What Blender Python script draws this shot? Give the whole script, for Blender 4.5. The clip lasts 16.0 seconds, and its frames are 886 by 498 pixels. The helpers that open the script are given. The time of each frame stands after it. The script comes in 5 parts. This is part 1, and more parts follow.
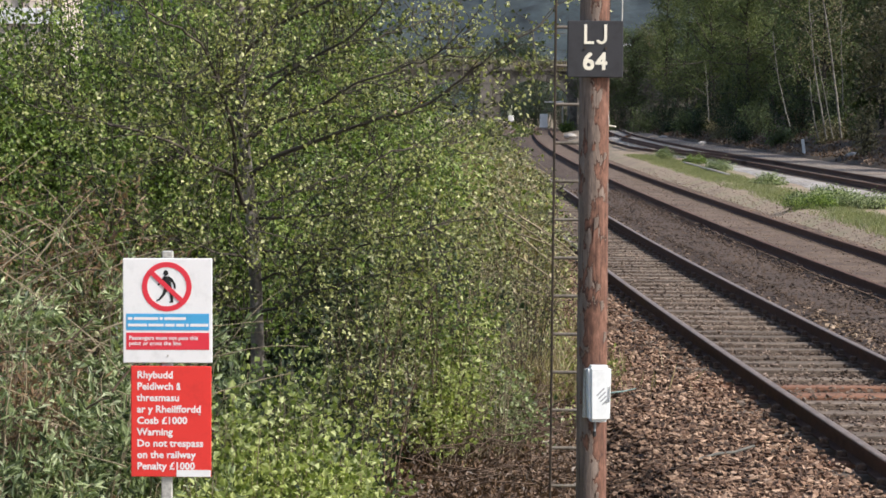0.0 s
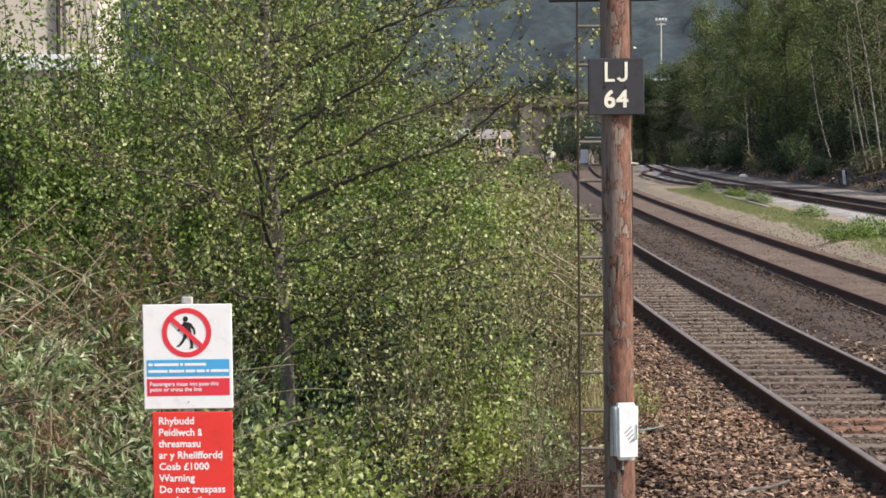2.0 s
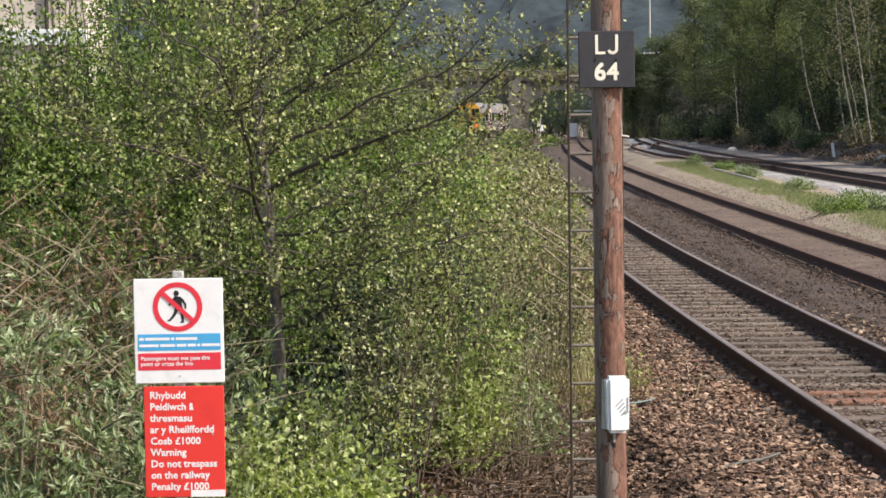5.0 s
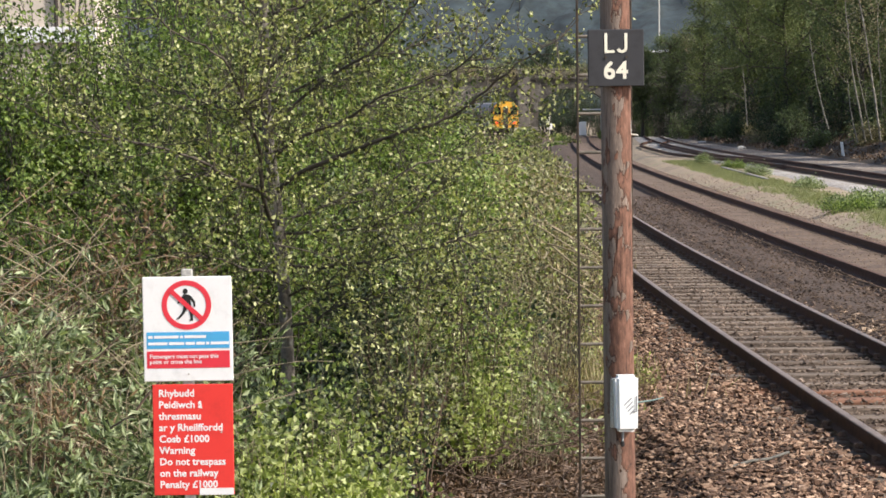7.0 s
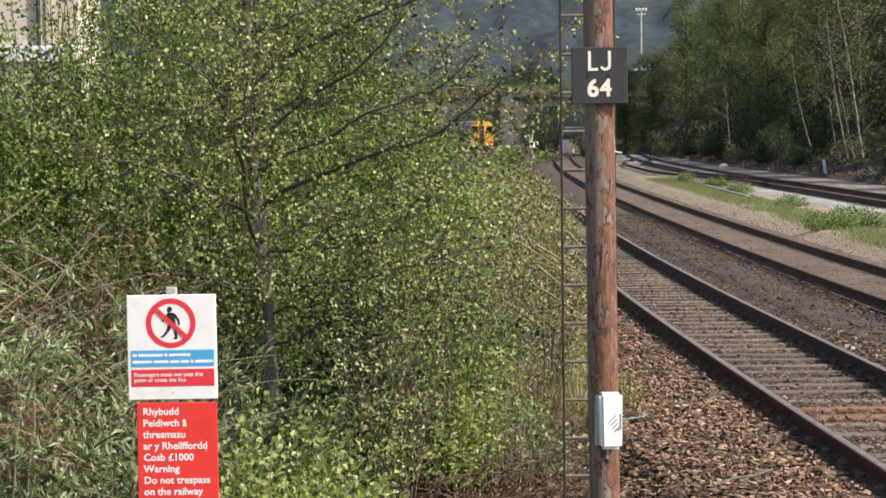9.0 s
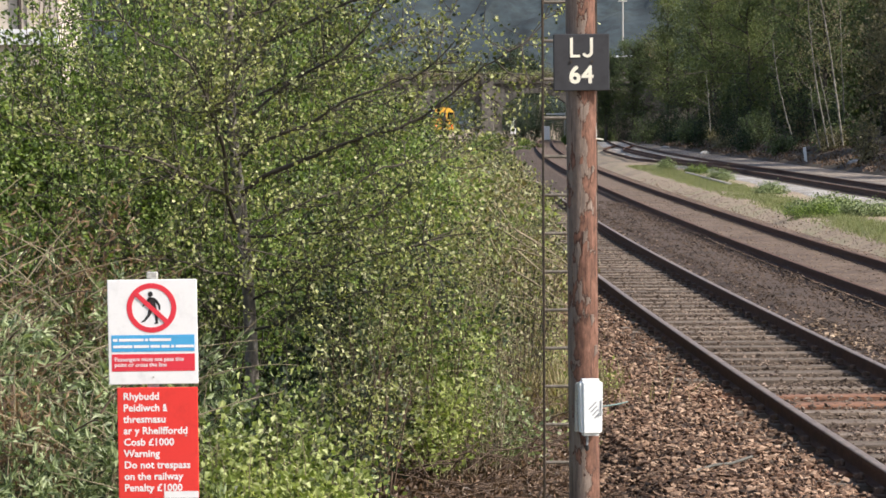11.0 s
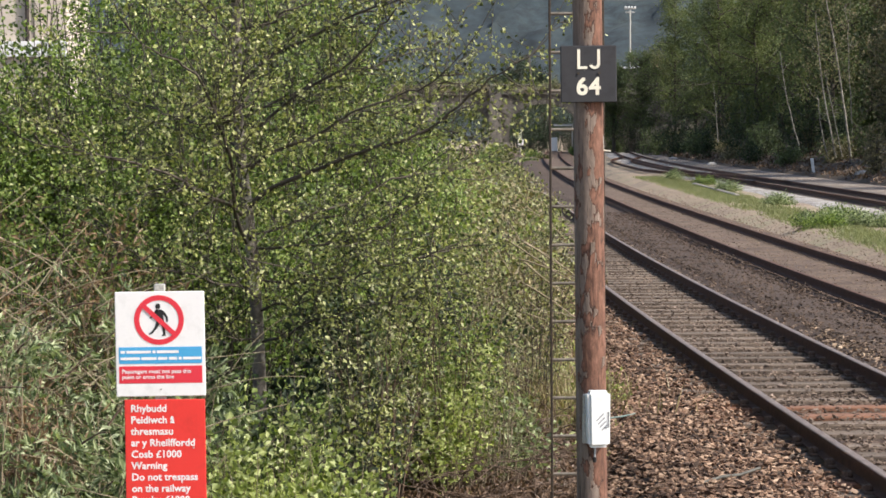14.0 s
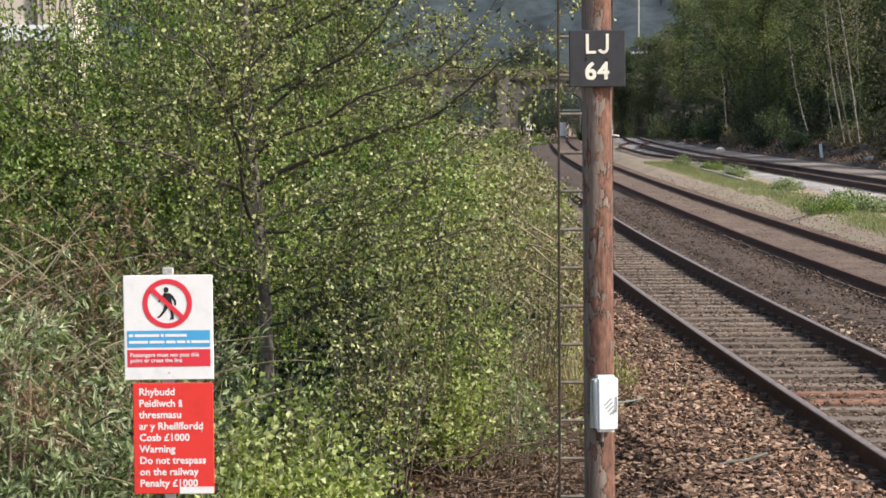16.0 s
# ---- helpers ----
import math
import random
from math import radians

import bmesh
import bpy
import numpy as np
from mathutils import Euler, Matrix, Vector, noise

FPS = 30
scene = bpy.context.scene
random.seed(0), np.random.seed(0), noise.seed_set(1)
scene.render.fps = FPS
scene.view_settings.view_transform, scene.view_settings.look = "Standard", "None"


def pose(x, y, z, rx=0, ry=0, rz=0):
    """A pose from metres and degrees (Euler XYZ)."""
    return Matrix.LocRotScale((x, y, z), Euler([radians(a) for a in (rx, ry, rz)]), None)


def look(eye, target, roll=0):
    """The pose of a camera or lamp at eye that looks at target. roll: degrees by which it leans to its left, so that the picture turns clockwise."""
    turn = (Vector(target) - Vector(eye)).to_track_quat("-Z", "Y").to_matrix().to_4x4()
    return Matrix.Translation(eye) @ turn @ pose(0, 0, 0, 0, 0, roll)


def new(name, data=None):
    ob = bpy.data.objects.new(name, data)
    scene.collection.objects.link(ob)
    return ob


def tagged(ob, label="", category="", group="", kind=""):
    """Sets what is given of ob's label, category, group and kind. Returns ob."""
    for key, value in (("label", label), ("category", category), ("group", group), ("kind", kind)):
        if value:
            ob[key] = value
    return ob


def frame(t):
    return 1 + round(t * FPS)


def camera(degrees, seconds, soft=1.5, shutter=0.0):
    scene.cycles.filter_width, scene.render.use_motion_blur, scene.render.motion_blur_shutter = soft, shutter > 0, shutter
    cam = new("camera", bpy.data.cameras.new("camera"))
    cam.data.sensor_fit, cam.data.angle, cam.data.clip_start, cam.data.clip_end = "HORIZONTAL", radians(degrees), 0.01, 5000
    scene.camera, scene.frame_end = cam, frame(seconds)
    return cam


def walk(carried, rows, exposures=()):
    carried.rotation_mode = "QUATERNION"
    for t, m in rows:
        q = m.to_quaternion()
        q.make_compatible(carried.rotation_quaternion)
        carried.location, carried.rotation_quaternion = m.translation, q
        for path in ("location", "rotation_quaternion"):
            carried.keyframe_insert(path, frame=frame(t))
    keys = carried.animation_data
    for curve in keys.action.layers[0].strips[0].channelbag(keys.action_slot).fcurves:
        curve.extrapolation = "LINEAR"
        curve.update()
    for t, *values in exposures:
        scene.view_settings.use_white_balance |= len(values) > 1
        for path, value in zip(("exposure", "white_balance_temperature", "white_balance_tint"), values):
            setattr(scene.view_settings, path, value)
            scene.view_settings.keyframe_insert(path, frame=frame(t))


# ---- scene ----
# camera and its hand-held path
cam = camera(21.65, 16.0, soft=1.65)
walk(cam, [
    (0, pose(-0.0861, -0.0199, 2.6103, 86.418, -0.622, -0.563)),
    (0.5, pose(-0.0725, 0.0006, 2.6117, 86.269, 0.009, -0.373)),
    (1, pose(-0.0820, -0.0198, 2.6170, 86.242, 0.315, -0.727)),
    (1.5, pose(-0.0246, -0.0194, 2.6228, 86.888, 0.322, -0.119)),
    (2, pose(0.0150, -0.0138, 2.6252, 87.347, 0.437, 0.451)),
    (2.5, pose(0.0221, -0.0025, 2.6216, 87.356, 0.469, 0.476)),
    (3, pose(0.0206, -0.0017, 2.6215, 87.244, 0.460, 0.100)),
    (3.5, pose(0.0149, -0.0025, 2.6197, 87.158, 0.510, -0.231)),
    (4, pose(0.0077, -0.0037, 2.6187, 86.992, 0.603, -0.186)),
    (4.5, pose(0.0073, -0.0005, 2.6204, 86.745, 0.639, 0.010)),
    (7, pose(0.0069, 0.0022, 2.6222, 86.663, 0.528, 0.400)),
    (7.5, pose(0.0011, 0.0011, 2.6233, 86.772, 0.472, 0.297)),
    (8, pose(0.0021, 0.0021, 2.6227, 86.893, 0.540, 0.207)),
    (8.5, pose(0.0010, 0.0008, 2.6209, 87.022, 0.601, 0.056)),
    (9, pose(-0.0000, 0.0000, 2.6200, 87.110, 0.599, -0.030)),
    (11.5, pose(-0.0034, -0.0003, 2.6207, 86.718, 0.360, -0.621)),
    (12, pose(0.0003, 0.0002, 2.6223, 86.856, 0.493, -0.677)),
    (12.5, pose(-0.0006, -0.0026, 2.6198, 87.012, 0.455, -0.569)),
    (13, pose(-0.0016, 0.0001, 2.6232, 86.984, 0.477, -0.462)),
    (13.5, pose(-0.0018, -0.0002, 2.6203, 86.969, 0.470, -0.372)),
    (14, pose(-0.0019, -0.0002, 2.6227, 87.038, 0.367, -0.312)),
    (14.5, pose(-0.0007, -0.0016, 2.6221, 87.132, 0.269, -0.200)),
    (15, pose(-0.0022, -0.0032, 2.6211, 87.275, 0.259, -0.102)),
    (15.5, pose(-0.0044, -0.0017, 2.6232, 87.177, 0.282, -0.041)),
    (16, pose(-0.0038, -0.0007, 2.6206, 86.663, 0.247, -0.113)),
], [(0, 0.25, 6270, 10), (1.5, 0.29, 6350, 10), (3.5, 0.35, 6400, 10), (7.5, 0.44, 6500, 10), (9, 0.36, 6500, 10), (12, 0.44, 6430, 10), (16, 0.38, 6430, 10)])

# daylight: hazy spring sun from the right, behind the camera
SUN_EL, SUN_AZ = radians(42), radians(115)   # azimuth from +y towards +x
world = bpy.data.worlds.new("World")
scene.world = world
world.use_nodes = True
wn = world.node_tree.nodes
sky = wn.new("ShaderNodeTexSky")
sky.sky_type, sky.sun_disc = "NISHITA", False
sky.sun_elevation, sky.sun_rotation = SUN_EL, SUN_AZ
sky.air_density, sky.dust_density = 1.0, 2.5
wn["Background"].inputs["Strength"].default_value = 0.15
world.node_tree.links.new(sky.outputs[0], wn["Background"].inputs["Color"])
sun_data = bpy.data.lights.new("sun", "SUN")
sun_data.energy, sun_data.angle, sun_data.color = 5.0, radians(0.8), (1.0, 0.93, 0.85)
sun = new("sun", sun_data)
sun_dir = Vector((math.sin(SUN_AZ) * math.cos(SUN_EL), math.cos(SUN_AZ) * math.cos(SUN_EL), math.sin(SUN_EL)))
sun.matrix_world = look(sun_dir * 50, (0, 0, 0))


# ---- materials ----
def ramp(nt, fac, stops):
    r = nt.nodes.new("ShaderNodeValToRGB")
    el = r.color_ramp.elements
    while len(el) < len(stops):
        el.new(0.5)
    for e, (p, c) in zip(el, stops):
        e.position, e.color = p, (*c, 1)
    nt.links.new(fac, r.inputs[0])
    return r.outputs[0]


def noise_tex(nt, scale, detail=4.0, rough=0.6, stretch=None, coord="Object"):
    tc = nt.nodes.new("ShaderNodeTexCoord")
    out = tc.outputs[coord]
    if stretch:
        mp = nt.nodes.new("ShaderNodeMapping")
        mp.inputs["Scale"].default_value = stretch
        nt.links.new(out, mp.inputs[0])
        out = mp.outputs[0]
    n = nt.nodes.new("ShaderNodeTexNoise")
    n.inputs["Scale"].default_value, n.inputs["Detail"].default_value = scale, detail
    n.inputs["Roughness"].default_value = rough
    nt.links.new(out, n.inputs["Vector"])
    return n.outputs[0]


def mixc(nt, fac, a, b, mode="MIX"):
    m = nt.nodes.new("ShaderNodeMix")
    m.data_type, m.blend_type = "RGBA", mode
    for sock, v in ((m.inputs[0], fac), (m.inputs[6], a), (m.inputs[7], b)):
        if isinstance(v, (int, float)):
            sock.default_value = v
        elif isinstance(v, tuple):
            sock.default_value = (*v, 1)
        else:
            nt.links.new(v, sock)
    return m.outputs[2]


def bump(nt, bsdf, height, strength=0.4, dist=0.01):
    b = nt.nodes.new("ShaderNodeBump")
    b.inputs["Strength"].default_value, b.inputs["Distance"].default_value = strength, dist
    nt.links.new(height, b.inputs["Height"])
    nt.links.new(b.outputs[0], bsdf.inputs["Normal"])


def surface(name, stops, scale=4.0, fine=40.0, rough=0.8, metal=0.0, bump_d=0.005, stretch=None, fine_amount=0.35, vary=0.0):
    """A rough surface: large patches from a ramp, fine grain over it, relief from both."""
    m = bpy.data.materials.new(name)
    m.use_nodes = True
    nt = m.node_tree
    b = nt.nodes["Principled BSDF"]
    big = noise_tex(nt, scale, 5, 0.65, stretch)
    small = noise_tex(nt, fine, 4, 0.7, stretch)
    n = len(stops)
    col = ramp(nt, big, [(0.3 + 0.4 * i / max(1, n - 1), c) for i, c in enumerate(stops)])
    grain = ramp(nt, small, [(0.3, (0.45, 0.45, 0.45)), (0.7, (1.25, 1.25, 1.25))])
    col = mixc(nt, fine_amount * 2, col, grain, "MULTIPLY")
    if vary:
        oi = nt.nodes.new("ShaderNodeObjectInfo")
        v = ramp(nt, oi.outputs["Random"], [(0.0, (1 - vary,) * 3), (1.0, (1 + vary,) * 3)])
        col = mixc(nt, 1.0, col, v, "MULTIPLY")
    nt.links.new(col, b.inputs["Base Color"])
    b.inputs["Roughness"].default_value, b.inputs["Metallic"].default_value = rough, metal
    if bump_d:
        bump(nt, b, small, 0.6, bump_d)
    return m


def plain(name, col, rough=0.5, dirt=0.12, scale=12.0, metal=0.0):
    """Paint or plastic with faint dirt."""
    dark = tuple(c * (1 - dirt * 2.5) for c in col)
    return surface(name, [dark, col, col], scale, scale * 12, rough, metal, 0.0004, None, dirt * 0.5)


def leaf_material(name, stops, translucent=0.35, rough=0.5):
    m = bpy.data.materials.new(name)
    m.use_nodes = True
    nt = m.node_tree
    b = nt.nodes["Principled BSDF"]
    g = nt.nodes.new("ShaderNodeNewGeometry")
    n = len(stops)
    col = ramp(nt, g.outputs["Random Per Island"], [(i / max(1, n - 1), c) for i, c in enumerate(stops)])
    patch = ramp(nt, noise_tex(nt, 1.3, 3), [(0.3, (0.72, 0.74, 0.7)), (0.7, (1.2, 1.2, 1.1))])
    col = mixc(nt, 1.0, col, patch, "MULTIPLY")
    nt.links.new(col, b.inputs["Base Color"])
    b.inputs["Roughness"].default_value = rough
    t = nt.nodes.new("ShaderNodeBsdfTranslucent")
    nt.links.new(mixc(nt, 1.0, col, (1.25, 1.32, 0.62), "MULTIPLY"), t.inputs["Color"])
    mx = nt.nodes.new("ShaderNodeMixShader")
    mx.inputs[0].default_value = translucent
    nt.links.new(b.outputs[0], mx.inputs[1])
    nt.links.new(t.outputs[0], mx.inputs[2])
    nt.links.new(mx.outputs[0], nt.nodes["Material Output"].inputs["Surface"])
    return m


def island_stones(name, stops, rough=0.9):
    """Loose stones, each with its own shade."""
    m = bpy.data.materials.new(name)
    m.use_nodes = True
    nt = m.node_tree
    b = nt.nodes["Principled BSDF"]
    g = nt.nodes.new("ShaderNodeNewGeometry")
    col = ramp(nt, g.outputs["Random Per Island"], [(i / (len(stops) - 1), c) for i, c in enumerate(stops)])
    grain = noise_tex(nt, 90, 4)
    col = mixc(nt, 0.7, col, ramp(nt, grain, [(0.3, (0.5, 0.48, 0.45)), (0.7, (1.3, 1.3, 1.3))]), "MULTIPLY")
    patch = ramp(nt, noise_tex(nt, 0.9, 4), [(0.32, (0.5, 0.46, 0.42)), (0.68, (1.25, 1.2, 1.15))])
    col = mixc(nt, 1.0, col, patch, "MULTIPLY")
    nt.links.new(col, b.inputs["Base Color"])
    b.inputs["Roughness"].default_value = rough
    bump(nt, b, grain, 0.5, 0.004)
    return m


def gravel_material(name, stops, size=14.0):
    """Bed of small stones: cells with their own shade and relief."""
    m = bpy.data.materials.new(name)
    m.use_nodes = True
    nt = m.node_tree
    b = nt.nodes["Principled BSDF"]
    tc = nt.nodes.new("ShaderNodeTexCoord")
    v = nt.nodes.new("ShaderNodeTexVoronoi")
    v.inputs["Scale"].default_value = size
    nt.links.new(tc.outputs["Object"], v.inputs["Vector"])
    sep = nt.nodes.new("ShaderNodeSeparateColor")
    nt.links.new(v.outputs["Color"], sep.inputs[0])
    col = ramp(nt, sep.outputs[0], [(i / (len(stops) - 1), c) for i, c in enumerate(stops)])
    patch = ramp(nt, noise_tex(nt, 0.5, 5, 0.7), [(0.35, (0.62, 0.56, 0.5)), (0.65, (1.2, 1.2, 1.2))])
    col = mixc(nt, 1.0, col, patch, "MULTIPLY")
    nt.links.new(col, b.inputs["Base Color"])
    b.inputs["Roughness"].default_value = 0.95
    inv = nt.nodes.new("ShaderNodeMath")
    inv.operation = "SUBTRACT"
    inv.inputs[0].default_value = 1.0
    nt.links.new(v.outputs["Distance"], inv.inputs[1])
    bump(nt, b, inv.outputs[0], 0.8, 0.03)
    return m


M_BALLAST = gravel_material("ballast bed", [(0.042, 0.026, 0.018), (0.10, 0.066, 0.046), (0.16, 0.113, 0.082)], 16)
M_STONE = island_stones("ballast stones", [(0.03, 0.019, 0.013), (0.115, 0.068, 0.044), (0.19, 0.115, 0.075), (0.27, 0.18, 0.124), (0.46, 0.335, 0.245)])
M_BALLAST_DARK = gravel_material("oily ballast", [(0.036, 0.024, 0.017), (0.07, 0.047, 0.033), (0.125, 0.09, 0.067)], 18)
M_PALE = gravel_material("pale limestone chippings", [(0.22, 0.205, 0.185), (0.33, 0.31, 0.285), (0.44, 0.42, 0.39)], 10)
M_SPOIL = surface("dark brown spoil", [(0.036, 0.022, 0.014), (0.066, 0.042, 0.028), (0.105, 0.07, 0.047)], 1.2, 14, 0.95, 0, 0.06)
M_SOILBED = surface("trodden brown bed", [(0.07, 0.045, 0.031), (0.125, 0.084, 0.058), (0.195, 0.142, 0.102)], 1.1, 11, 0.95, 0, 0.05)
M_DUST = gravel_material("dusty brown chippings", [(0.12, 0.095, 0.075), (0.20, 0.165, 0.135), (0.31, 0.27, 0.23)], 9)
# the trees' shade on the bank is put into this dark soil colour
M_WOODSOIL = surface("woodland soil darkened as shade", [(0.04, 0.026, 0.016), (0.068, 0.045, 0.028), (0.085, 0.068, 0.036)], 0.6, 7, 0.95, 0, 0.05)
M_EARTH = surface("bank soil", [(0.045, 0.033, 0.022), (0.075, 0.06, 0.036), (0.115, 0.088, 0.056)], 0.9, 14, 0.95, 0, 0.03)
M_TAN = surface("dry verge", [(0.19, 0.145, 0.10), (0.31, 0.235, 0.165), (0.23, 0.225, 0.12)], 0.5, 9, 0.95, 0, 0.03)
M_RAIL = surface("rusted rail side", [(0.07, 0.033, 0.02), (0.125, 0.06, 0.037)], 8, 90, 0.95, 0.0, 0.001)
M_RAILTOP = surface("worn rail head", [(0.15, 0.11, 0.09), (0.27, 0.22, 0.185)], 6, 60, 0.55, 0.15, 0.0003)
M_SLEEPER = surface("weathered timber sleeper", [(0.09, 0.066, 0.048), (0.165, 0.126, 0.094), (0.23, 0.185, 0.142)], 3, 30, 0.9, 0, 0.006, (0.25, 3, 3), 0.5, 0.3)
M_SLEEPER_RED = surface("newer reddish timber sleeper", [(0.20, 0.095, 0.055), (0.30, 0.15, 0.09)], 3, 30, 0.9, 0, 0.004, (0.25, 3, 3), 0.4, 0.15)
M_CHAIR = surface("rusty iron chair", [(0.08, 0.05, 0.035), (0.18, 0.112, 0.076)], 20, 120, 0.95, 0.0, 0.001)


# ---- mesh helpers ----
def part(name, data, material, parent, label=""):
    """Links a bmesh or a mesh as one object under a thing or a part."""
    if isinstance(data, bmesh.types.BMesh):
        me = bpy.data.meshes.new(name)
        data.to_mesh(me)
        data.free()
    else:
        me = data
    if material is not None and not me.materials:
        me.materials.append(material)
    ob = new(name, me)
    if parent is not None:
        ob.parent = parent
    if label:
        ob["label"] = label
    return ob


def thing(name, label, category, m=None, group="", kind=""):
    ob = tagged(new(name), label, category, group, kind)
    ob.empty_display_size = 0.2
    if m is not None:
        ob.matrix_basis = m
    return ob


def mesh_np(name, verts, faces, smooth=False):
    """A mesh from arrays; all faces have the same number of corners."""
    verts, faces = np.asarray(verts, dtype=np.float32), np.asarray(faces, dtype=np.int32)
    me = bpy.data.meshes.new(name)
    me.vertices.add(len(verts))
    me.vertices.foreach_set("co", verts.ravel())
    k = faces.shape[1]
    me.loops.add(faces.size)
    me.loops.foreach_set("vertex_index", faces.ravel())
    me.polygons.add(len(faces))
    me.polygons.foreach_set("loop_start", np.arange(0, faces.size, k, dtype=np.int32))
    me.update(calc_edges=True)
    me.polygons.foreach_set("use_smooth", np.full(len(faces), smooth, dtype=bool))
    return me


def box(sx, sy, sz, bev=0.0, at=(0, 0, 0), seg=1):
    bm = bmesh.new()
    bmesh.ops.create_cube(bm, size=1.0)
    bmesh.ops.scale(bm, vec=(sx, sy, sz), verts=bm.verts)
    if bev:
        bmesh.ops.bevel(bm, geom=bm.edges[:], offset=bev, segments=seg, affect="EDGES")
    bmesh.ops.translate(bm, vec=at, verts=bm.verts)
    return bm


def rod(p, q, r, sides=8):
    p, q = Vector(p), Vector(q)
    bm = bmesh.new()
    bmesh.ops.create_cone(bm, cap_ends=True, segments=sides, radius1=r, radius2=r, depth=(q - p).length)
    m = Matrix.Translation((p + q) / 2) @ (q - p).to_track_quat("Z", "Y").to_matrix().to_4x4()
    bmesh.ops.transform(bm, matrix=m, verts=bm.verts)
    return bm


def sweep(name, profile, path, closed=True, smooth=False):
    """Carries a profile of (side, height) along a path of points on the plan."""
    path = np.asarray(path, float)
    d = np.gradient(path, axis=0)
    d /= np.linalg.norm(d[:, :2], axis=1)[:, None]
    side = np.stack([d[:, 1], -d[:, 0], np.zeros(len(d))], 1)
    prof = np.asarray(profile, float)
    n = len(prof)
    v = (path[:, None, :] + side[:, None, :] * prof[None, :, :1] + np.array([0, 0, 1.0])[None, None] * prof[None, :, 1:2]).reshape(-1, 3)
    i, j = np.meshgrid(np.arange(len(path) - 1), np.arange(n if closed else n - 1), indexing="ij")
    i, j = i.ravel(), j.ravel()
    j2 = (j + 1) % n
    f = np.stack([i * n + j, (i + 1) * n + j, (i + 1) * n + j2, i * n + j2], 1)[:, ::-1]
    return mesh_np(name, v, f, smooth)


def lettering(name, text, size, material, parent, m, align="LEFT", spacing=1.0, bold=0.0, label="", tracking=1.0):
    cu = bpy.data.curves.new(name, "FONT")
    cu.body, cu.size, cu.align_x, cu.extrude, cu.space_line, cu.space_character = text, size, align, 0.0006, spacing, tracking
    cu.resolution_u = 2 if size < 0.1 else 5
    tmp = new("tmp_text", cu)
    me = bpy.data.meshes.new_from_object(tmp.evaluated_get(bpy.context.evaluated_depsgraph_get()))
    bpy.data.objects.remove(tmp)
    if bold:
        bm = bmesh.new()
        for k, (dx, dy) in enumerate(((-1, -1), (1, -1), (-1, 1), (1, 1), (0, 0))):
            bm.from_mesh(me)
            fresh = [v for v in bm.verts if not v.tag]
            bmesh.ops.translate(bm, vec=(dx * bold, dy * bold, k * 0.0001), verts=fresh)
            for v in bm.verts:
                v.tag = True
        bm.to_mesh(me)
        bm.free()
    me.materials.clear()
    me.materials.append(material)
    ob = part(name, me, None, parent, label)
    ob.matrix_basis = m
    return ob


class Tubes:
    """Collects tapered branches into one mesh."""

    def __init__(self):
        self.v, self.f, self.n = [], [], 0

    def add(self, pts, radii, sides=5):
        pts = np.asarray(pts, float)
        d = np.gradient(pts, axis=0)
        d /= np.linalg.norm(d, axis=1)[:, None] + 1e-9
        ref = np.array([0.31, 0.95, 0.05])
        a = np.cross(d, ref)
        a /= np.linalg.norm(a, axis=1)[:, None] + 1e-9
        b = np.cross(d, a)
        ang = np.arange(sides) * 2 * np.pi / sides
        r = np.asarray(radii, float)[:, None, None]
        ring = pts[:, None] + r * (a[:, None] * np.cos(ang)[None, :, None] + b[:, None] * np.sin(ang)[None, :, None])
        self.v.append(ring.reshape(-1, 3))
        i, j = np.meshgrid(np.arange(len(pts) - 1), np.arange(sides), indexing="ij")
        i, j = i.ravel(), j.ravel()
        j2 = (j + 1) % sides
        self.f.append(self.n + np.stack([i * sides + j, i * sides + j2, (i + 1) * sides + j2, (i + 1) * sides + j], 1))
        self.n += len(pts) * sides

    def mesh(self, name):
        return mesh_np(name, np.concatenate(self.v), np.concatenate(self.f), True)


def wander(rng, start, direction, length, n, wobble, droop=0.0):
    """A crooked line from start along direction."""
    d = np.asarray(direction, float)
    d = d / np.linalg.norm(d)
    pts = [np.asarray(start, float)]
    for _ in range(n):
        d = d + rng.normal(0, wobble, 3) + np.array([0, 0, -droop])
        d = d / np.linalg.norm(d)
        pts.append(pts[-1] + d * length / n)
    return np.array(pts)


def leaf_mesh(name, pos, length, aspect, rng, up=0.4, fold=0.25, hang=0.0, along=None):
    """Small folded blades, one island each."""
    n = len(pos)
    d = rng.normal(size=(n, 3))
    if along is not None:
        d = d * 0.6 + along
    d[:, 2] -= hang
    d /= np.linalg.norm(d, axis=1)[:, None]
    nr = rng.normal(size=(n, 3))
    nr[:, 2] += up
    s = np.cross(d, nr)
    s /= np.linalg.norm(s, axis=1)[:, None] + 1e-9
    nr = np.cross(s, d)
    ln = (length * rng.uniform(0.6, 1.35, n))[:, None]
    w = ln * aspect
    mid = pos + d * ln * 0.45
    v = np.stack([pos, mid + s * w * 0.5 + nr * w * fold, pos + d * ln, mid - s * w * 0.5 + nr * w * fold], 1).reshape(-1, 3)
    i = np.arange(n)[:, None] * 4
    f = np.concatenate([i + np.array([[0, 1, 2]]), i + np.array([[0, 2, 3]])], 1).reshape(-1, 3)
    return mesh_np(name, v, f)


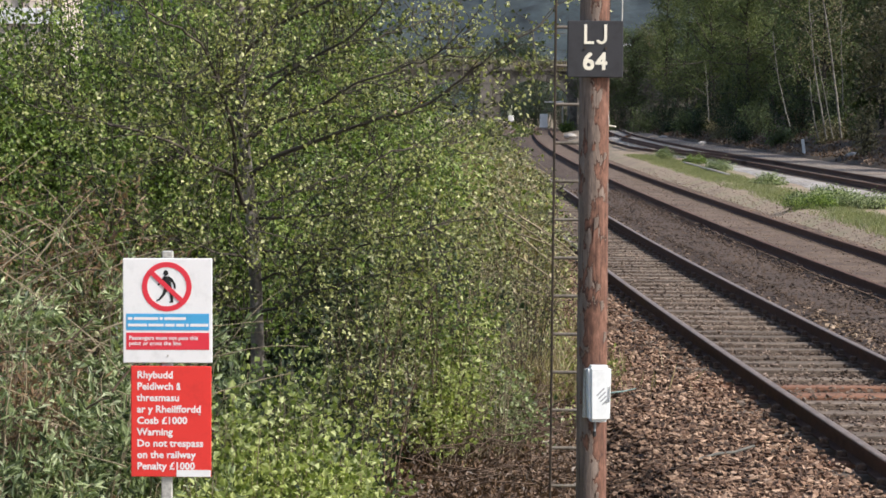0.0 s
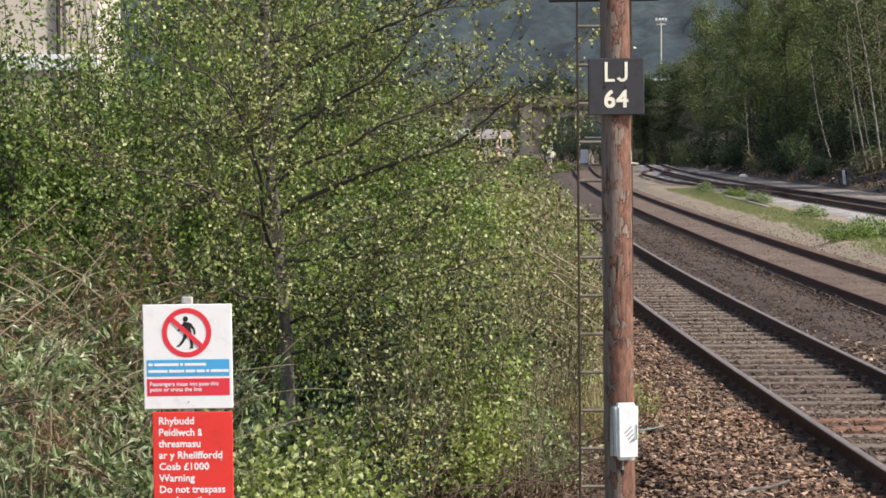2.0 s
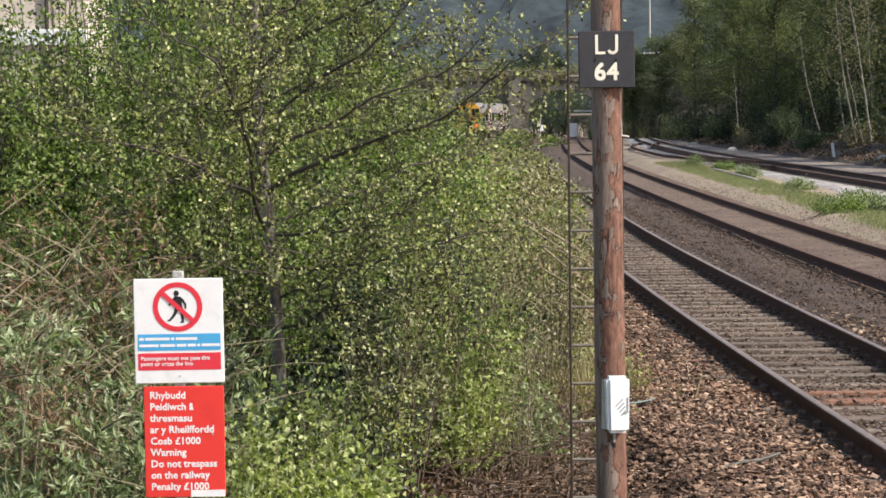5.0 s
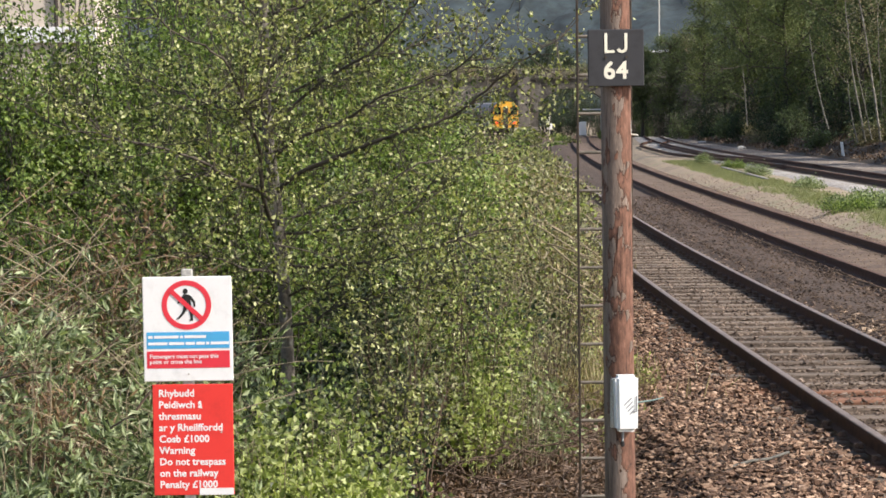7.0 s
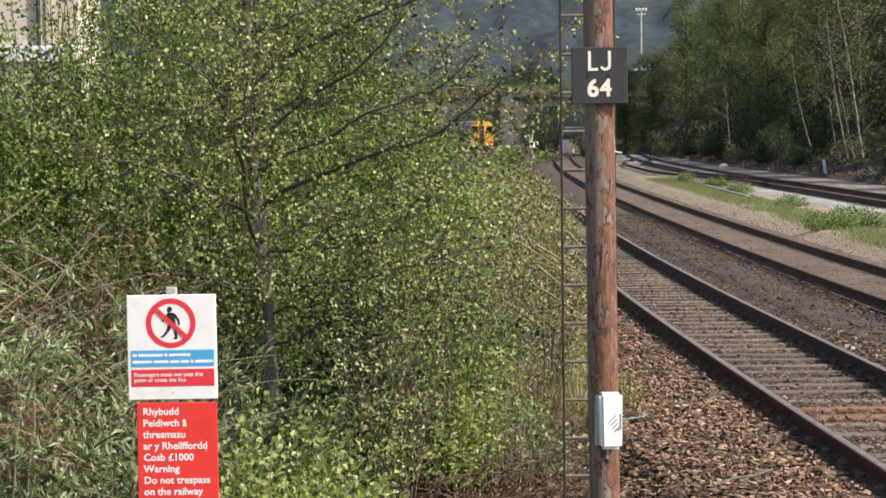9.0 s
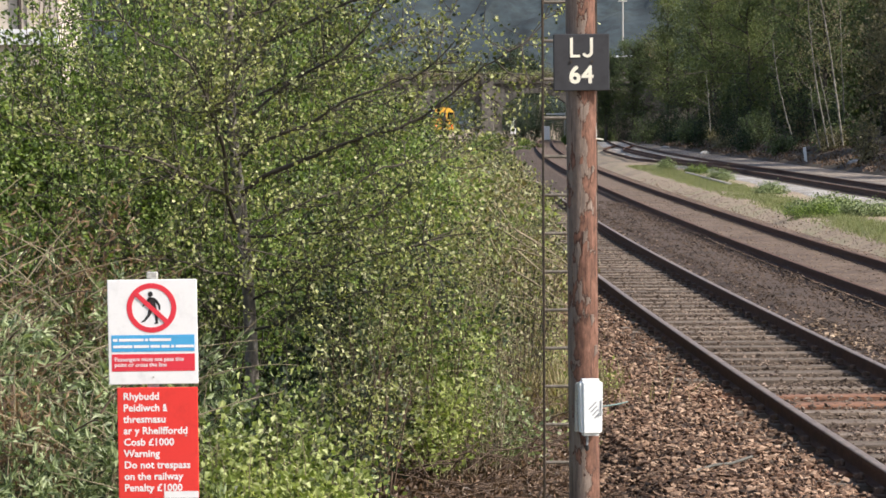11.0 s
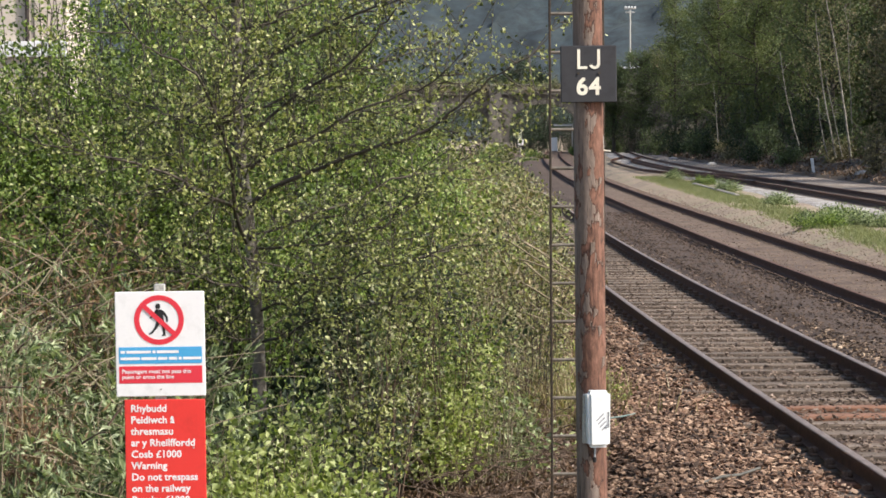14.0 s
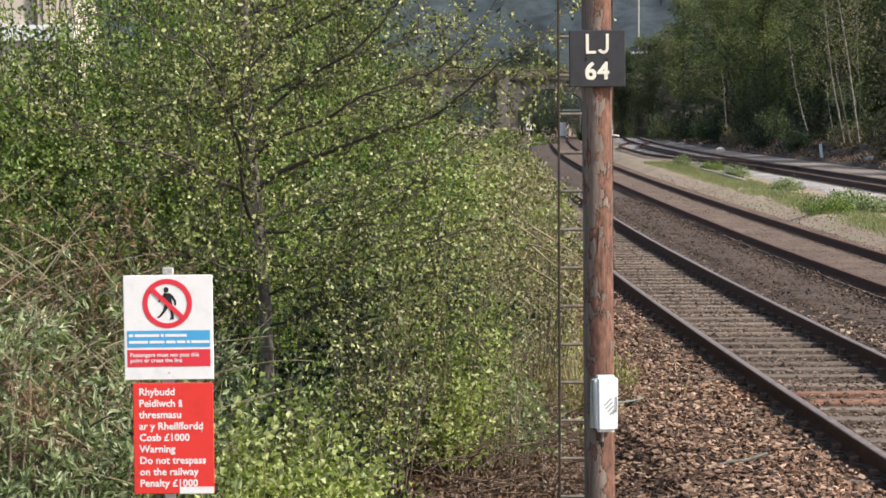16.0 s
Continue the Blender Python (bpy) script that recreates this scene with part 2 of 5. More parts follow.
M_BARK = surface("grey birch bark", [(0.06, 0.05, 0.04), (0.16, 0.138, 0.115), (0.40, 0.37, 0.32)], 9, 70, 0.85, 0, 0.004, (1, 1, 0.6))
M_TWIG = surface("dark twig bark", [(0.034, 0.028, 0.021), (0.10, 0.082, 0.06)], 12, 80, 0.85, 0, 0.002)
M_STEM = surface("tan dry stems", [(0.16, 0.13, 0.078), (0.36, 0.295, 0.19)], 9, 60, 0.85, 0, 0.002)
M_STEM_RED = surface("brown bramble stems", [(0.065, 0.042, 0.028), (0.16, 0.105, 0.07)], 9, 60, 0.85, 0, 0.002)
M_WHITEBARK = surface("white birch bark", [(0.07, 0.062, 0.05), (0.22, 0.20, 0.165), (0.40, 0.375, 0.32)], 2.2, 30, 0.8, 0, 0.004)
L_BIRCH = leaf_material("birch leaf", [(0.012, 0.016, 0.005), (0.082, 0.10, 0.026), (0.235, 0.258, 0.076), (0.385, 0.40, 0.155), (0.62, 0.61, 0.37)], 0.38)
L_GREEN = leaf_material("sapling leaf", [(0.025, 0.042, 0.011), (0.085, 0.135, 0.03), (0.185, 0.26, 0.064), (0.32, 0.39, 0.13)], 0.40)
# near-black leaf: shade inside the thickets is put into its colour
L_DARK = leaf_material("ivy and shade-dark leaf", [(0.012, 0.025, 0.010), (0.03, 0.05, 0.018), (0.05, 0.075, 0.03)], 0.15, 0.75)
L_GREY = leaf_material("buddleia leaf", [(0.03, 0.044, 0.018), (0.11, 0.15, 0.06), (0.27, 0.325, 0.165), (0.52, 0.56, 0.38)], 0.32)
L_BRIGHT = leaf_material("fresh willow leaf", [(0.05, 0.07, 0.015), (0.19, 0.24, 0.055), (0.40, 0.445, 0.155), (0.60, 0.625, 0.34)], 0.42)
L_SCRUB = leaf_material("scrub leaf", [(0.025, 0.03, 0.014), (0.085, 0.095, 0.04), (0.24, 0.25, 0.12), (0.50, 0.475, 0.33)], 0.38)
L_DRY = leaf_material("dry grass blade", [(0.16, 0.12, 0.06), (0.25, 0.20, 0.11), (0.34, 0.28, 0.17), (0.16, 0.18, 0.06)], 0.3)
L_GRASS = leaf_material("grass blade", [(0.12, 0.15, 0.055), (0.19, 0.21, 0.09), (0.27, 0.26, 0.14)], 0.3)
L_BLOSSOM = leaf_material("white blossom", [(0.45, 0.46, 0.42), (0.7, 0.7, 0.68)], 0.3)
L_LITTER = leaf_material("dead leaf", [(0.05, 0.03, 0.02), (0.11, 0.065, 0.04), (0.18, 0.11, 0.07)], 0.1)
L_BRACKEN = leaf_material("dead bracken", [(0.08, 0.045, 0.024), (0.17, 0.10, 0.054), (0.29, 0.195, 0.115)], 0.2)
# L_WOOD and L_WOOD_Y: distance haze is mixed into these greyed leaf tones
L_WOOD = leaf_material("woodland leaf", [(0.065, 0.085, 0.048), (0.09, 0.115, 0.06), (0.11, 0.138, 0.07), (0.14, 0.165, 0.086)], 0.35, 0.9)
L_WOOD_Y = leaf_material("young woodland leaf", [(0.095, 0.118, 0.055), (0.14, 0.168, 0.072), (0.18, 0.20, 0.092)], 0.35, 0.9)
L_WOOD_B = leaf_material("budding woodland twigs", [(0.15, 0.13, 0.095), (0.20, 0.175, 0.12), (0.25, 0.22, 0.15)], 0.35, 0.9)


def shrub(name, label, category, x, y, z0, height, spread, stems, twigs, per_twig, leaf, aspect, l_mat, s_mat, seed,
          stem_r=0.010, twig_len=0.35, lean=(0, 0), base_leaf=0.12, hang=0.0, up=0.4, jitter=0.05, group="", tip=0.15):
    """Stems that fan out from a stool, with twigs and leaves on them."""
    rng = np.random.default_rng(seed)
    t = Tubes()
    pos, dirs = [], []
    for k in range(stems):
        a, rr = rng.uniform(0, 2 * np.pi), math.sqrt(rng.uniform(0, 1))
        hh = height * (1 - 0.45 * rr ** 2) * rng.uniform(0.65, 1.08)
        end = np.array([math.cos(a) * rr * spread + lean[0], math.sin(a) * rr * spread + lean[1], hh])
        start = np.array([math.cos(a) * rr * spread * 0.25, math.sin(a) * rr * spread * 0.25, 0])
        mid = (start + end) / 2 + np.array([0, 0, hh * 0.14]) + rng.normal(0, spread * 0.06, 3)
        u = np.linspace(0, 1, 8)[:, None]
        line = (1 - u) ** 2 * start + 2 * u * (1 - u) * mid + u ** 2 * end + rng.normal(0, 0.012 * height, (8, 3)) * u
        t.add(line, np.linspace(stem_r, stem_r * 0.25, 8), 4 if y < 16 else 3)
        for q in range(twigs):
            w = base_leaf + (1 - base_leaf) * rng.uniform(0, 1) ** 0.8
            p = line[min(6, int(w * 7))] + (line[min(7, int(w * 7) + 1)] - line[min(6, int(w * 7))]) * rng.uniform()
            d = rng.normal(0, 1, 3) + np.array([0, 0, 0.5])
            tw = wander(rng, p, d, twig_len * rng.uniform(0.5, 1.2), 3, 0.22)
            if q % 3 == 0:
                t.add(tw[[0, 2, 3]], [stem_r * 0.32, stem_r * 0.22, stem_r * 0.1], 3)
            s = rng.uniform(tip, 3.0, per_twig)
            i = np.minimum(2, s.astype(int))
            pos.append(tw[i] + (tw[i + 1] - tw[i]) * (s - i)[:, None] + rng.normal(0, jitter, (per_twig, 3)))
            dirs.append(np.repeat((tw[3] - tw[0])[None] / twig_len, per_twig, 0))
    root = thing(name, label, category, pose(x, y, z0), group)
    part("woody_growth", t.mesh("woody_growth"), s_mat, root)
    if pos:
        part("foliage", leaf_mesh("foliage", np.concatenate(pos), leaf, aspect, rng, up, 0.25, hang, np.concatenate(dirs)), l_mat, root)
    return root


def woodland_tree(x, y, height, spread, seed, l_mat, b_mat, label, n_leaf=5500, leaf=0.34, low=0.12, trunk_r=0.2, lean=0.0, group="woodland edge", name="tree"):
    """A far tree: trunk, limbs, and a ragged crown of leaf sprays set on the limbs."""
    rng = np.random.default_rng(seed)
    t = Tubes()
    top = np.array([lean * height, 0, height])
    u = np.linspace(0, 1, 9)[:, None]
    trunk = top * u + rng.normal(0, 0.012 * height, (9, 3)) * u
    t.add(trunk, np.linspace(trunk_r, 0.03, 9), 7)
    spots = []
    limbs = 34
    for k in range(limbs):
        w = low + (1 - low) * (k + rng.uniform()) / limbs
        p = trunk[min(7, int(w * 8))] + (trunk[min(8, int(w * 8) + 1)] - trunk[min(7, int(w * 8))]) * (w * 8 - int(w * 8))
        a = rng.uniform(0, 2 * np.pi)
        ln = spread * (1.05 - 0.75 * abs(w - 0.35)) * rng.uniform(0.55, 1.15)
        line = wander(rng, p, (math.cos(a), math.sin(a), rng.uniform(0.15, 0.9)), ln, 5, 0.18)
        t.add(line, np.linspace(0.07, 0.015, 6), 4)
        for q in range(7):
            i = rng.integers(1, 5)
            tw = wander(rng, line[i], rng.normal(0, 1, 3) + np.array([0, 0, 0.2]), ln * 0.42, 3, 0.25)
            if q < 2 and x < 31:
                t.add(tw[[0, 2, 3]], [0.02, 0.012, 0.006], 3)
            spots.append(tw)
    spots = np.concatenate(spots)
    c = spots[rng.integers(0, len(spots), n_leaf)] + rng.normal(0, 0.05 * spread + 0.12, (n_leaf, 3))
    root = thing(name, label, "tree", pose(x, y, 0), group)
    part("trunk", t.mesh("trunk"), b_mat, root)
    part("crown", leaf_mesh("crown", c, leaf, 0.7, rng, 0.5), l_mat, root)
    return root


# ---- the lie of the tracks ----
def near_line(y):
    return 3.35 + (1.6e-4 if y > 50 else 5.2e-4) * (y - 50) ** 2


def second_line(y):
    return near_line(y) + 3.56


def siding(y):
    return 15.1 if y < 105 else 15.1 + 2.6e-4 * (y - 105) ** 2


def siding_branch(y):
    """Turnout that leaves the siding on its near side and swings back to it far off."""
    return siding(y) - 2.2 * smooth01(104, 140, y) * (1 - smooth01(168, 205, y))


def wood_edge(y):
    """Where the wood's bank begins."""
    return 19.6 + (0.0 if y < 150 else 0.00042 * (y - 150) ** 2)


def wood_z(x, y):
    e = wood_edge(y)
    return ground_z(x, y) + 0.05 + 0.25 * smooth01(e - 1, e + 1, x) + 0.7 * smooth01(e + 0.5, e + 4, x)


def left_branch(y):
    return 4.95 - (0.006 if y < 253 else 0.0023) * (y - 253) ** 2


def smooth01(a, b, x):
    u = min(1, max(0, (x - a) / (b - a)))
    return u * u * (3 - 2 * u)


def ground_z(x, y):
    z = -0.34
    z += 0.30 * (1 - smooth01(-1.2, 0.9, x)) * (1 if y < 120 else 1 - smooth01(120, 150, y))
    z += 0.30 * smooth01(8.8, 10.0, x - 1.6e-4 * max(0, y - 50) ** 2)
    z += 6.5 * smooth01(26, 48, x) * smooth01(60, 110, y)
    return z + 0.05 * noise.noise((x * 0.5, y * 0.25, 0))


def grid_axis(stops):
    out = []
    for a, b, n in stops:
        out += list(np.linspace(a, b, n, endpoint=False))
    return out + [stops[-1][1]]


def build_ground():
    xs = grid_axis([(-900, -40, 10), (-40, -6, 14), (-6, 14, 50), (14, 50, 30), (50, 900, 10)])
    ys = grid_axis([(-60, 8, 8), (8, 40, 50), (40, 130, 60), (130, 320, 40), (320, 1400, 10)])
    v = [(x, y, ground_z(x, y)) for y in ys for x in xs]
    w = len(xs)
    f = [(j * w + i, j * w + i + 1, (j + 1) * w + i + 1, (j + 1) * w + i) for j in range(len(ys) - 1) for i in range(w - 1)]
    part("ground", mesh_np("ground", v, f, True), M_TAN, None)
    tagged(bpy.data.objects["ground"], "dry grassy lineside earth under the scrub", "ground", kind="structure")


def strip(name, left, right, y0, y1, step, z_mid, z_edge, shoulder, material, label, cat="ballast"):
    """A bed of stone between two lines of the plan, with sloping shoulders."""
    v, f = [], []
    ys = np.arange(y0, y1 + step * 0.5, step)
    cols = 9
    for y in ys:
        a, b = left(y), right(y)
        xs = [a, a + shoulder] + list(np.linspace(a + shoulder, b - shoulder, cols - 2)[1:-1]) + [b - shoulder, b]
        for k, x in enumerate(xs):
            z = z_edge if k in (0, len(xs) - 1) else z_mid
            v.append((x, y, z + 0.012 * noise.noise((x * 3, y * 3, 1.7))))
        w = len(xs)
    f = [(j * w + i, j * w + i + 1, (j + 1) * w + i + 1, (j + 1) * w + i) for j in range(len(ys) - 1) for i in range(w - 1)]
    ob = part(name, mesh_np(name, v, f, True), material, None)
    return tagged(ob, label, cat, kind="structure")


RAIL_PROFILE = [(-0.062, 0.0), (0.062, 0.0), (0.062, 0.012), (0.012, 0.03), (0.010, 0.105), (0.035, 0.118), (0.035, 0.148), (-0.035, 0.148),
                (-0.035, 0.118), (-0.010, 0.105), (-0.012, 0.03), (-0.062, 0.012)]
HEAD_PROFILE = [(-0.034, 0.148), (0.034, 0.148), (0.034, 0.156), (0.026, 0.160), (-0.026, 0.160), (-0.034, 0.156)]


def sleeper_mesh(seed, ln=2.6):
    bm = box(ln, 0.25, 0.14, 0.012, (0, 0, -0.07))
    rng = random.Random(seed)
    for v in bm.verts:
        v.co += Vector((rng.uniform(-0.02, 0.02), rng.uniform(-0.008, 0.008), rng.uniform(-0.006, 0.006)))
    me = bpy.data.meshes.new("sleeper")
    bm.to_mesh(me)
    bm.free()
    return me


def chair_mesh():
    bm = box(0.25, 0.15, 0.026, 0.006, (0, 0, 0.015))
    for sx in (-1, 1):
        b2 = box(0.04, 0.08, 0.05, 0.012, (sx * 0.075, 0, 0.05))
        me = bpy.data.meshes.new("tmp")
        b2.to_mesh(me)
        b2.free()
        bm.from_mesh(me)
        bpy.data.meshes.remove(me)
        b3 = bmesh.new()
        bmesh.ops.create_cone(b3, cap_ends=True, segments=7, radius1=0.024, radius2=0.024, depth=0.06)
        bmesh.ops.rotate(b3, matrix=Matrix.Rotation(math.pi / 2, 3, "X"), verts=b3.verts)
        bmesh.ops.translate(b3, vec=(sx * 0.105, 0.0, 0.05), verts=b3.verts)
        me = bpy.data.meshes.new("tmp")
        b3.to_mesh(me)
        b3.free()
        bm.from_mesh(me)
        bpy.data.meshes.remove(me)
    me = bpy.data.meshes.new("rail_chair")
    bm.to_mesh(me)
    bm.free()
    return me


def heading(line, y):
    return math.atan2(line(y + 0.5) - line(y - 0.5), 1.0)


def build_track(label, line, y0, y1, step, sleepers=None, chairs_to=0, shine=True, z=0.012, reds=()):
    root = thing("railway_track", label, "railway track", kind="structure")
    ys = np.arange(y0, y1 + step * 0.5, step)
    for s in (-1, 1):
        path = []
        for y in ys:
            h = heading(line, y)
            path.append((line(y) + s * 0.7525 * math.cos(h), y - s * 0.7525 * math.sin(h), z))
        rail = part("rail", sweep("rail", RAIL_PROFILE, path), M_RAIL, root)
        part("rail_head", sweep("rail_head", HEAD_PROFILE, path), M_RAILTOP if shine else M_RAIL, rail, "polished running surface" if shine else "")
    if sleepers:
        kinds = [sleeper_mesh(k) for k in range(5)]
        reddish = [sleeper_mesh(k + 9) for k in range(2)]
        for me in kinds:
            me.materials.append(M_SLEEPER)
        for me in reddish:
            me.materials.append(M_SLEEPER_RED)
        ch = chair_mesh()
        ch.materials.append(M_CHAIR)
        rng = random.Random(int(y0) + 3)
        y, k = sleepers[0], 0
        while y < sleepers[1]:
            h = heading(line, y)
            red = k in reds
            ob = part("sleeper", (reddish if red else kinds)[k % (2 if red else 5)], None, root)
            ob.matrix_basis = Matrix.Translation((line(y), y, rng.uniform(-0.004, 0.012))) @ pose(0, 0, 0, rng.uniform(-1, 1), 0, -math.degrees(h) + rng.uniform(-0.7, 0.7))
            if y < chairs_to:
                for s in (-1, 1):
                    c = part("rail_chair", ch, None, root)
                    c.matrix_basis = Matrix.Translation((line(y) + s * 0.7525 * math.cos(h), y - s * 0.7525 * math.sin(h), 0.003)) @ pose(0, 0, 0, 0, 0, -math.degrees(h))
            y += sleepers[2] * rng.uniform(0.97, 1.03)
            k += 1
    return root


def stones(name, label, count, area, size, material, seed, z=-0.01, keep=None):
    """Loose angular stones strewn over a stretch of the plan."""
    rng = np.random.default_rng(seed)
    xy = area(rng, count)
    n = len(xy)
    octa = np.array([(1, 0, 0), (-1, 0, 0), (0, 1, 0), (0, -1, 0), (0, 0, 1), (0, 0, -1)], float) * 0.62
    v = octa[None] * (1 + rng.uniform(-0.3, 0.3, (n, 6, 1))) + rng.uniform(-0.24, 0.24, (n, 6, 3))
    v *= (rng.uniform(0.6, 1.5, (n, 1, 1)) * size) * rng.uniform(0.5, 1.25, (n, 1, 3))
    q = rng.normal(size=(n, 4))
    q /= np.linalg.norm(q, axis=1)[:, None]
    w, x, y, zz = q.T
    rot = np.stack([1 - 2 * (y * y + zz * zz), 2 * (x * y - zz * w), 2 * (x * zz + y * w), 2 * (x * y + zz * w), 1 - 2 * (x * x + zz * zz), 2 * (y * zz - x * w),
                    2 * (x * zz - y * w), 2 * (y * zz + x * w), 1 - 2 * (x * x + y * y)], 1).reshape(n, 3, 3)
    v = np.einsum("nij,nkj->nki", rot, v) * np.array([1.0, 1.0, 0.6])
    base = xy if xy.shape[1] == 3 else np.concatenate([xy, np.full((n, 1), z)], 1)
    v = v + base[:, None]
    fc = np.array([(0, 2, 4), (2, 1, 4), (1, 3, 4), (3, 0, 4), (2, 0, 5), (1, 2, 5), (3, 1, 5), (0, 3, 5)])
    f = (np.arange(n)[:, None, None] * 6 + fc[None]).reshape(-1, 3)
    ob = part(name, mesh_np(name, v.reshape(-1, 3), f), material, None)
    return tagged(ob, label, "ballast", kind="stuff")


# ---- ground, beds and tracks ----
build_ground()
bank = strip("bank", lambda y: -30.0, lambda y: 1.15 + 0.018 * max(0, y - 20), 8, 140, 2.0, -0.02, -0.30, 0.35, M_EARTH, "dark leaf-strewn soil of the overgrown bank", "bank")
strip("ballast_bed", lambda y: near_line(y) - 2.75, lambda y: near_line(y) + 5.7, 9, 262, 0.5, -0.035, -0.38, 0.45, M_BALLAST, "brown stained ballast under the running lines")
strip("oily_six_foot", lambda y: near_line(y) + 0.95, lambda y: near_line(y) + 2.6, 12, 200, 0.5, 0.085, -0.05, 0.5, M_SPOIL, "low ridge of dark brown spoil between the two lines")
strip("second_line_soil", lambda y: near_line(y) + 2.86, lambda y: near_line(y) + 4.26, 24, 200, 0.5, 0.02, -0.04, 0.1, M_SOILBED, "brown trodden soil between the second line's rails")
strip("pale_chippings", lambda y: siding(y) - 2.1 - 0.014 * max(0, 110 - y), lambda y: siding(y) + 2.0, 40, 250, 2.0, 0.02, -0.20, 0.4, M_PALE, "pale limestone chippings round the siding")

strip("dusty_verge", lambda y: siding(y) + 1.9, lambda y: wood_edge(y) + 1.5, 40, 250, 2.0, 0.03, -0.20, 0.2, M_DUST, "dusty brown chippings between the siding and the wood")
strip("siding_bed", lambda y: siding(y) - 1.15, lambda y: siding(y) + 1.15, 42, 112, 1.0, 0.05, 0.0, 0.2, M_BALLAST_DARK, "dark grimy bed of the siding")


def build_wood_bank():
    """Soil bank that climbs into the wood behind the siding."""
    ys = np.arange(50, 272, 1.5)
    us = [0, 0.4, 1, 2, 3, 4.5, 6, 9, 13, 18, 24, 30]
    v = []
    for y in ys:
        for u in us:
            x = wood_edge(y) + u
            v.append((x, y, wood_z(x, y) + (0.05 * noise.noise((x * 0.5, y * 0.12, 2)) if u else -0.2)))
    w = len(us)
    f = [(j * w + i, j * w + i + 1, (j + 1) * w + i + 1, (j + 1) * w + i) for j in range(len(ys) - 1) for i in range(w - 1)]
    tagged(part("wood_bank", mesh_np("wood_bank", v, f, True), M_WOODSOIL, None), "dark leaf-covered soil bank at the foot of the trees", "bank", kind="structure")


build_wood_bank()

build_track("near running line with rusty rails on timber sleepers", near_line, 12, 262, 0.5, (13.2, 112, 0.65), 60, reds=(6, 12, 13))
build_track("second running line with worn rails in brown ballast", second_line, 24, 262, 0.5, shine=False)
build_track("little-used siding with dark rusty rails", siding, 50, 240, 1.0, (54, 108, 0.7), 0, shine=False, z=0.07)
build_track("rusty siding turnout branch in pale chippings", siding_branch, 102, 206, 1.0, None, 0, shine=False, z=0.07)
build_track("curved branch line beside the overgrown bank", left_branch, 185, 310, 1.0, (200, 260, 0.7), 0, z=-0.02)


def shoulder_area(rng, n):
    y = 15 + 30 * rng.uniform(0, 1, n) ** 1.5
    c = np.array([near_line(t) for t in y])
    x = c - 0.91 - 2.41 * rng.uniform(0, 1, n) ** 0.8
    z = np.where(x < c - 2.3, -0.03 - (c - 2.3 - x) * 0.55, np.where(x > c - 1.4, 0.004, -0.012)) + rng.uniform(-0.01, 0.03, n)
    return np.stack([x, y, z], 1)


def crib_area(rng, n):
    y = 15 + 40 * rng.uniform(0, 1, n) ** 1.4
    c = np.array([near_line(t) for t in y])
    return np.stack([c + rng.uniform(-0.66, 0.66, n), y, rng.uniform(-0.03, 0.016, n)], 1)


def six_foot_area(rng, n):
    y = 20 + 50 * rng.uniform(0, 1, n) ** 1.5
    c = np.array([near_line(t) for t in y])
    return np.stack([c + 0.85 + 1.9 * rng.uniform(0, 1, n) ** 1.7, y, rng.uniform(-0.02, 0.09, n)], 1)


def ridge_area(rng, n):
    y = 20 + 50 * rng.uniform(0, 1, n) ** 1.6
    c = np.array([near_line(t) for t in y])
    return np.stack([c + 1.2 + 1.25 * rng.uniform(0, 1, n), y, rng.uniform(0.07, 0.10, n)], 1)


def second_area(rng, n):
    y = 26 + 60 * rng.uniform(0, 1, n) ** 1.5
    c = np.array([near_line(t) for t in y])
    return np.stack([c + 2.9 + 1.32 * rng.uniform(0, 1, n), y, rng.uniform(0.01, 0.03, n)], 1)


def heap_area(rng, n):
    y = 27.2 + rng.normal(0, 1.2, n)
    x = 5.16 + rng.normal(0, 0.2, n)
    return np.stack([x, y, 0.02 + 0.05 * rng.uniform(0, 1, n)], 1)


def outer_area(rng, n):
    y = 38 + 60 * rng.uniform(0, 1, n) ** 1.5
    c = np.array([near_line(t) for t in y])
    return np.stack([c + 4.45 + 1.9 * rng.uniform(0, 1, n) ** 1.5, y, rng.uniform(-0.03, 0.03, n)], 1)


M_FRESH = island_stones("fresh tan ballast", [(0.20, 0.14, 0.09), (0.36, 0.27, 0.19), (0.50, 0.40, 0.30)])
M_CLOD = island_stones("spoil clods", [(0.03, 0.019, 0.012), (0.055, 0.036, 0.024), (0.085, 0.058, 0.04), (0.15, 0.11, 0.08)])
M_SIXFOOT = island_stones("brown stones between the lines", [(0.04, 0.026, 0.018), (0.08, 0.055, 0.04), (0.14, 0.10, 0.074), (0.36, 0.28, 0.22)])
M_VERGE_STONE = island_stones("dusty verge stones", [(0.11, 0.08, 0.055), (0.19, 0.145, 0.10), (0.30, 0.235, 0.17)])
M_CRIB = island_stones("grey-brown crib stones", [(0.05, 0.035, 0.026), (0.11, 0.08, 0.06), (0.18, 0.14, 0.11), (0.30, 0.24, 0.20)])
stones("ballast_stones", "loose brown angular ballast stones on the shoulder", 36000, shoulder_area, 0.042, M_STONE, 1)
stones("ballast_stones", "small grey-brown stones between the sleepers", 12000, crib_area, 0.032, M_CRIB, 2)
stones("ballast_stones", "dark oily ballast stones between the lines", 6500, six_foot_area, 0.036, M_SIXFOOT, 3)
stones("spoil_clods", "dark brown clods on the spoil ridge between the lines", 9000, ridge_area, 0.034, M_CLOD, 6)
stones("ballast_stones", "small dusty stones between the second line's rails", 4500, second_area, 0.026, M_VERGE_STONE, 7)
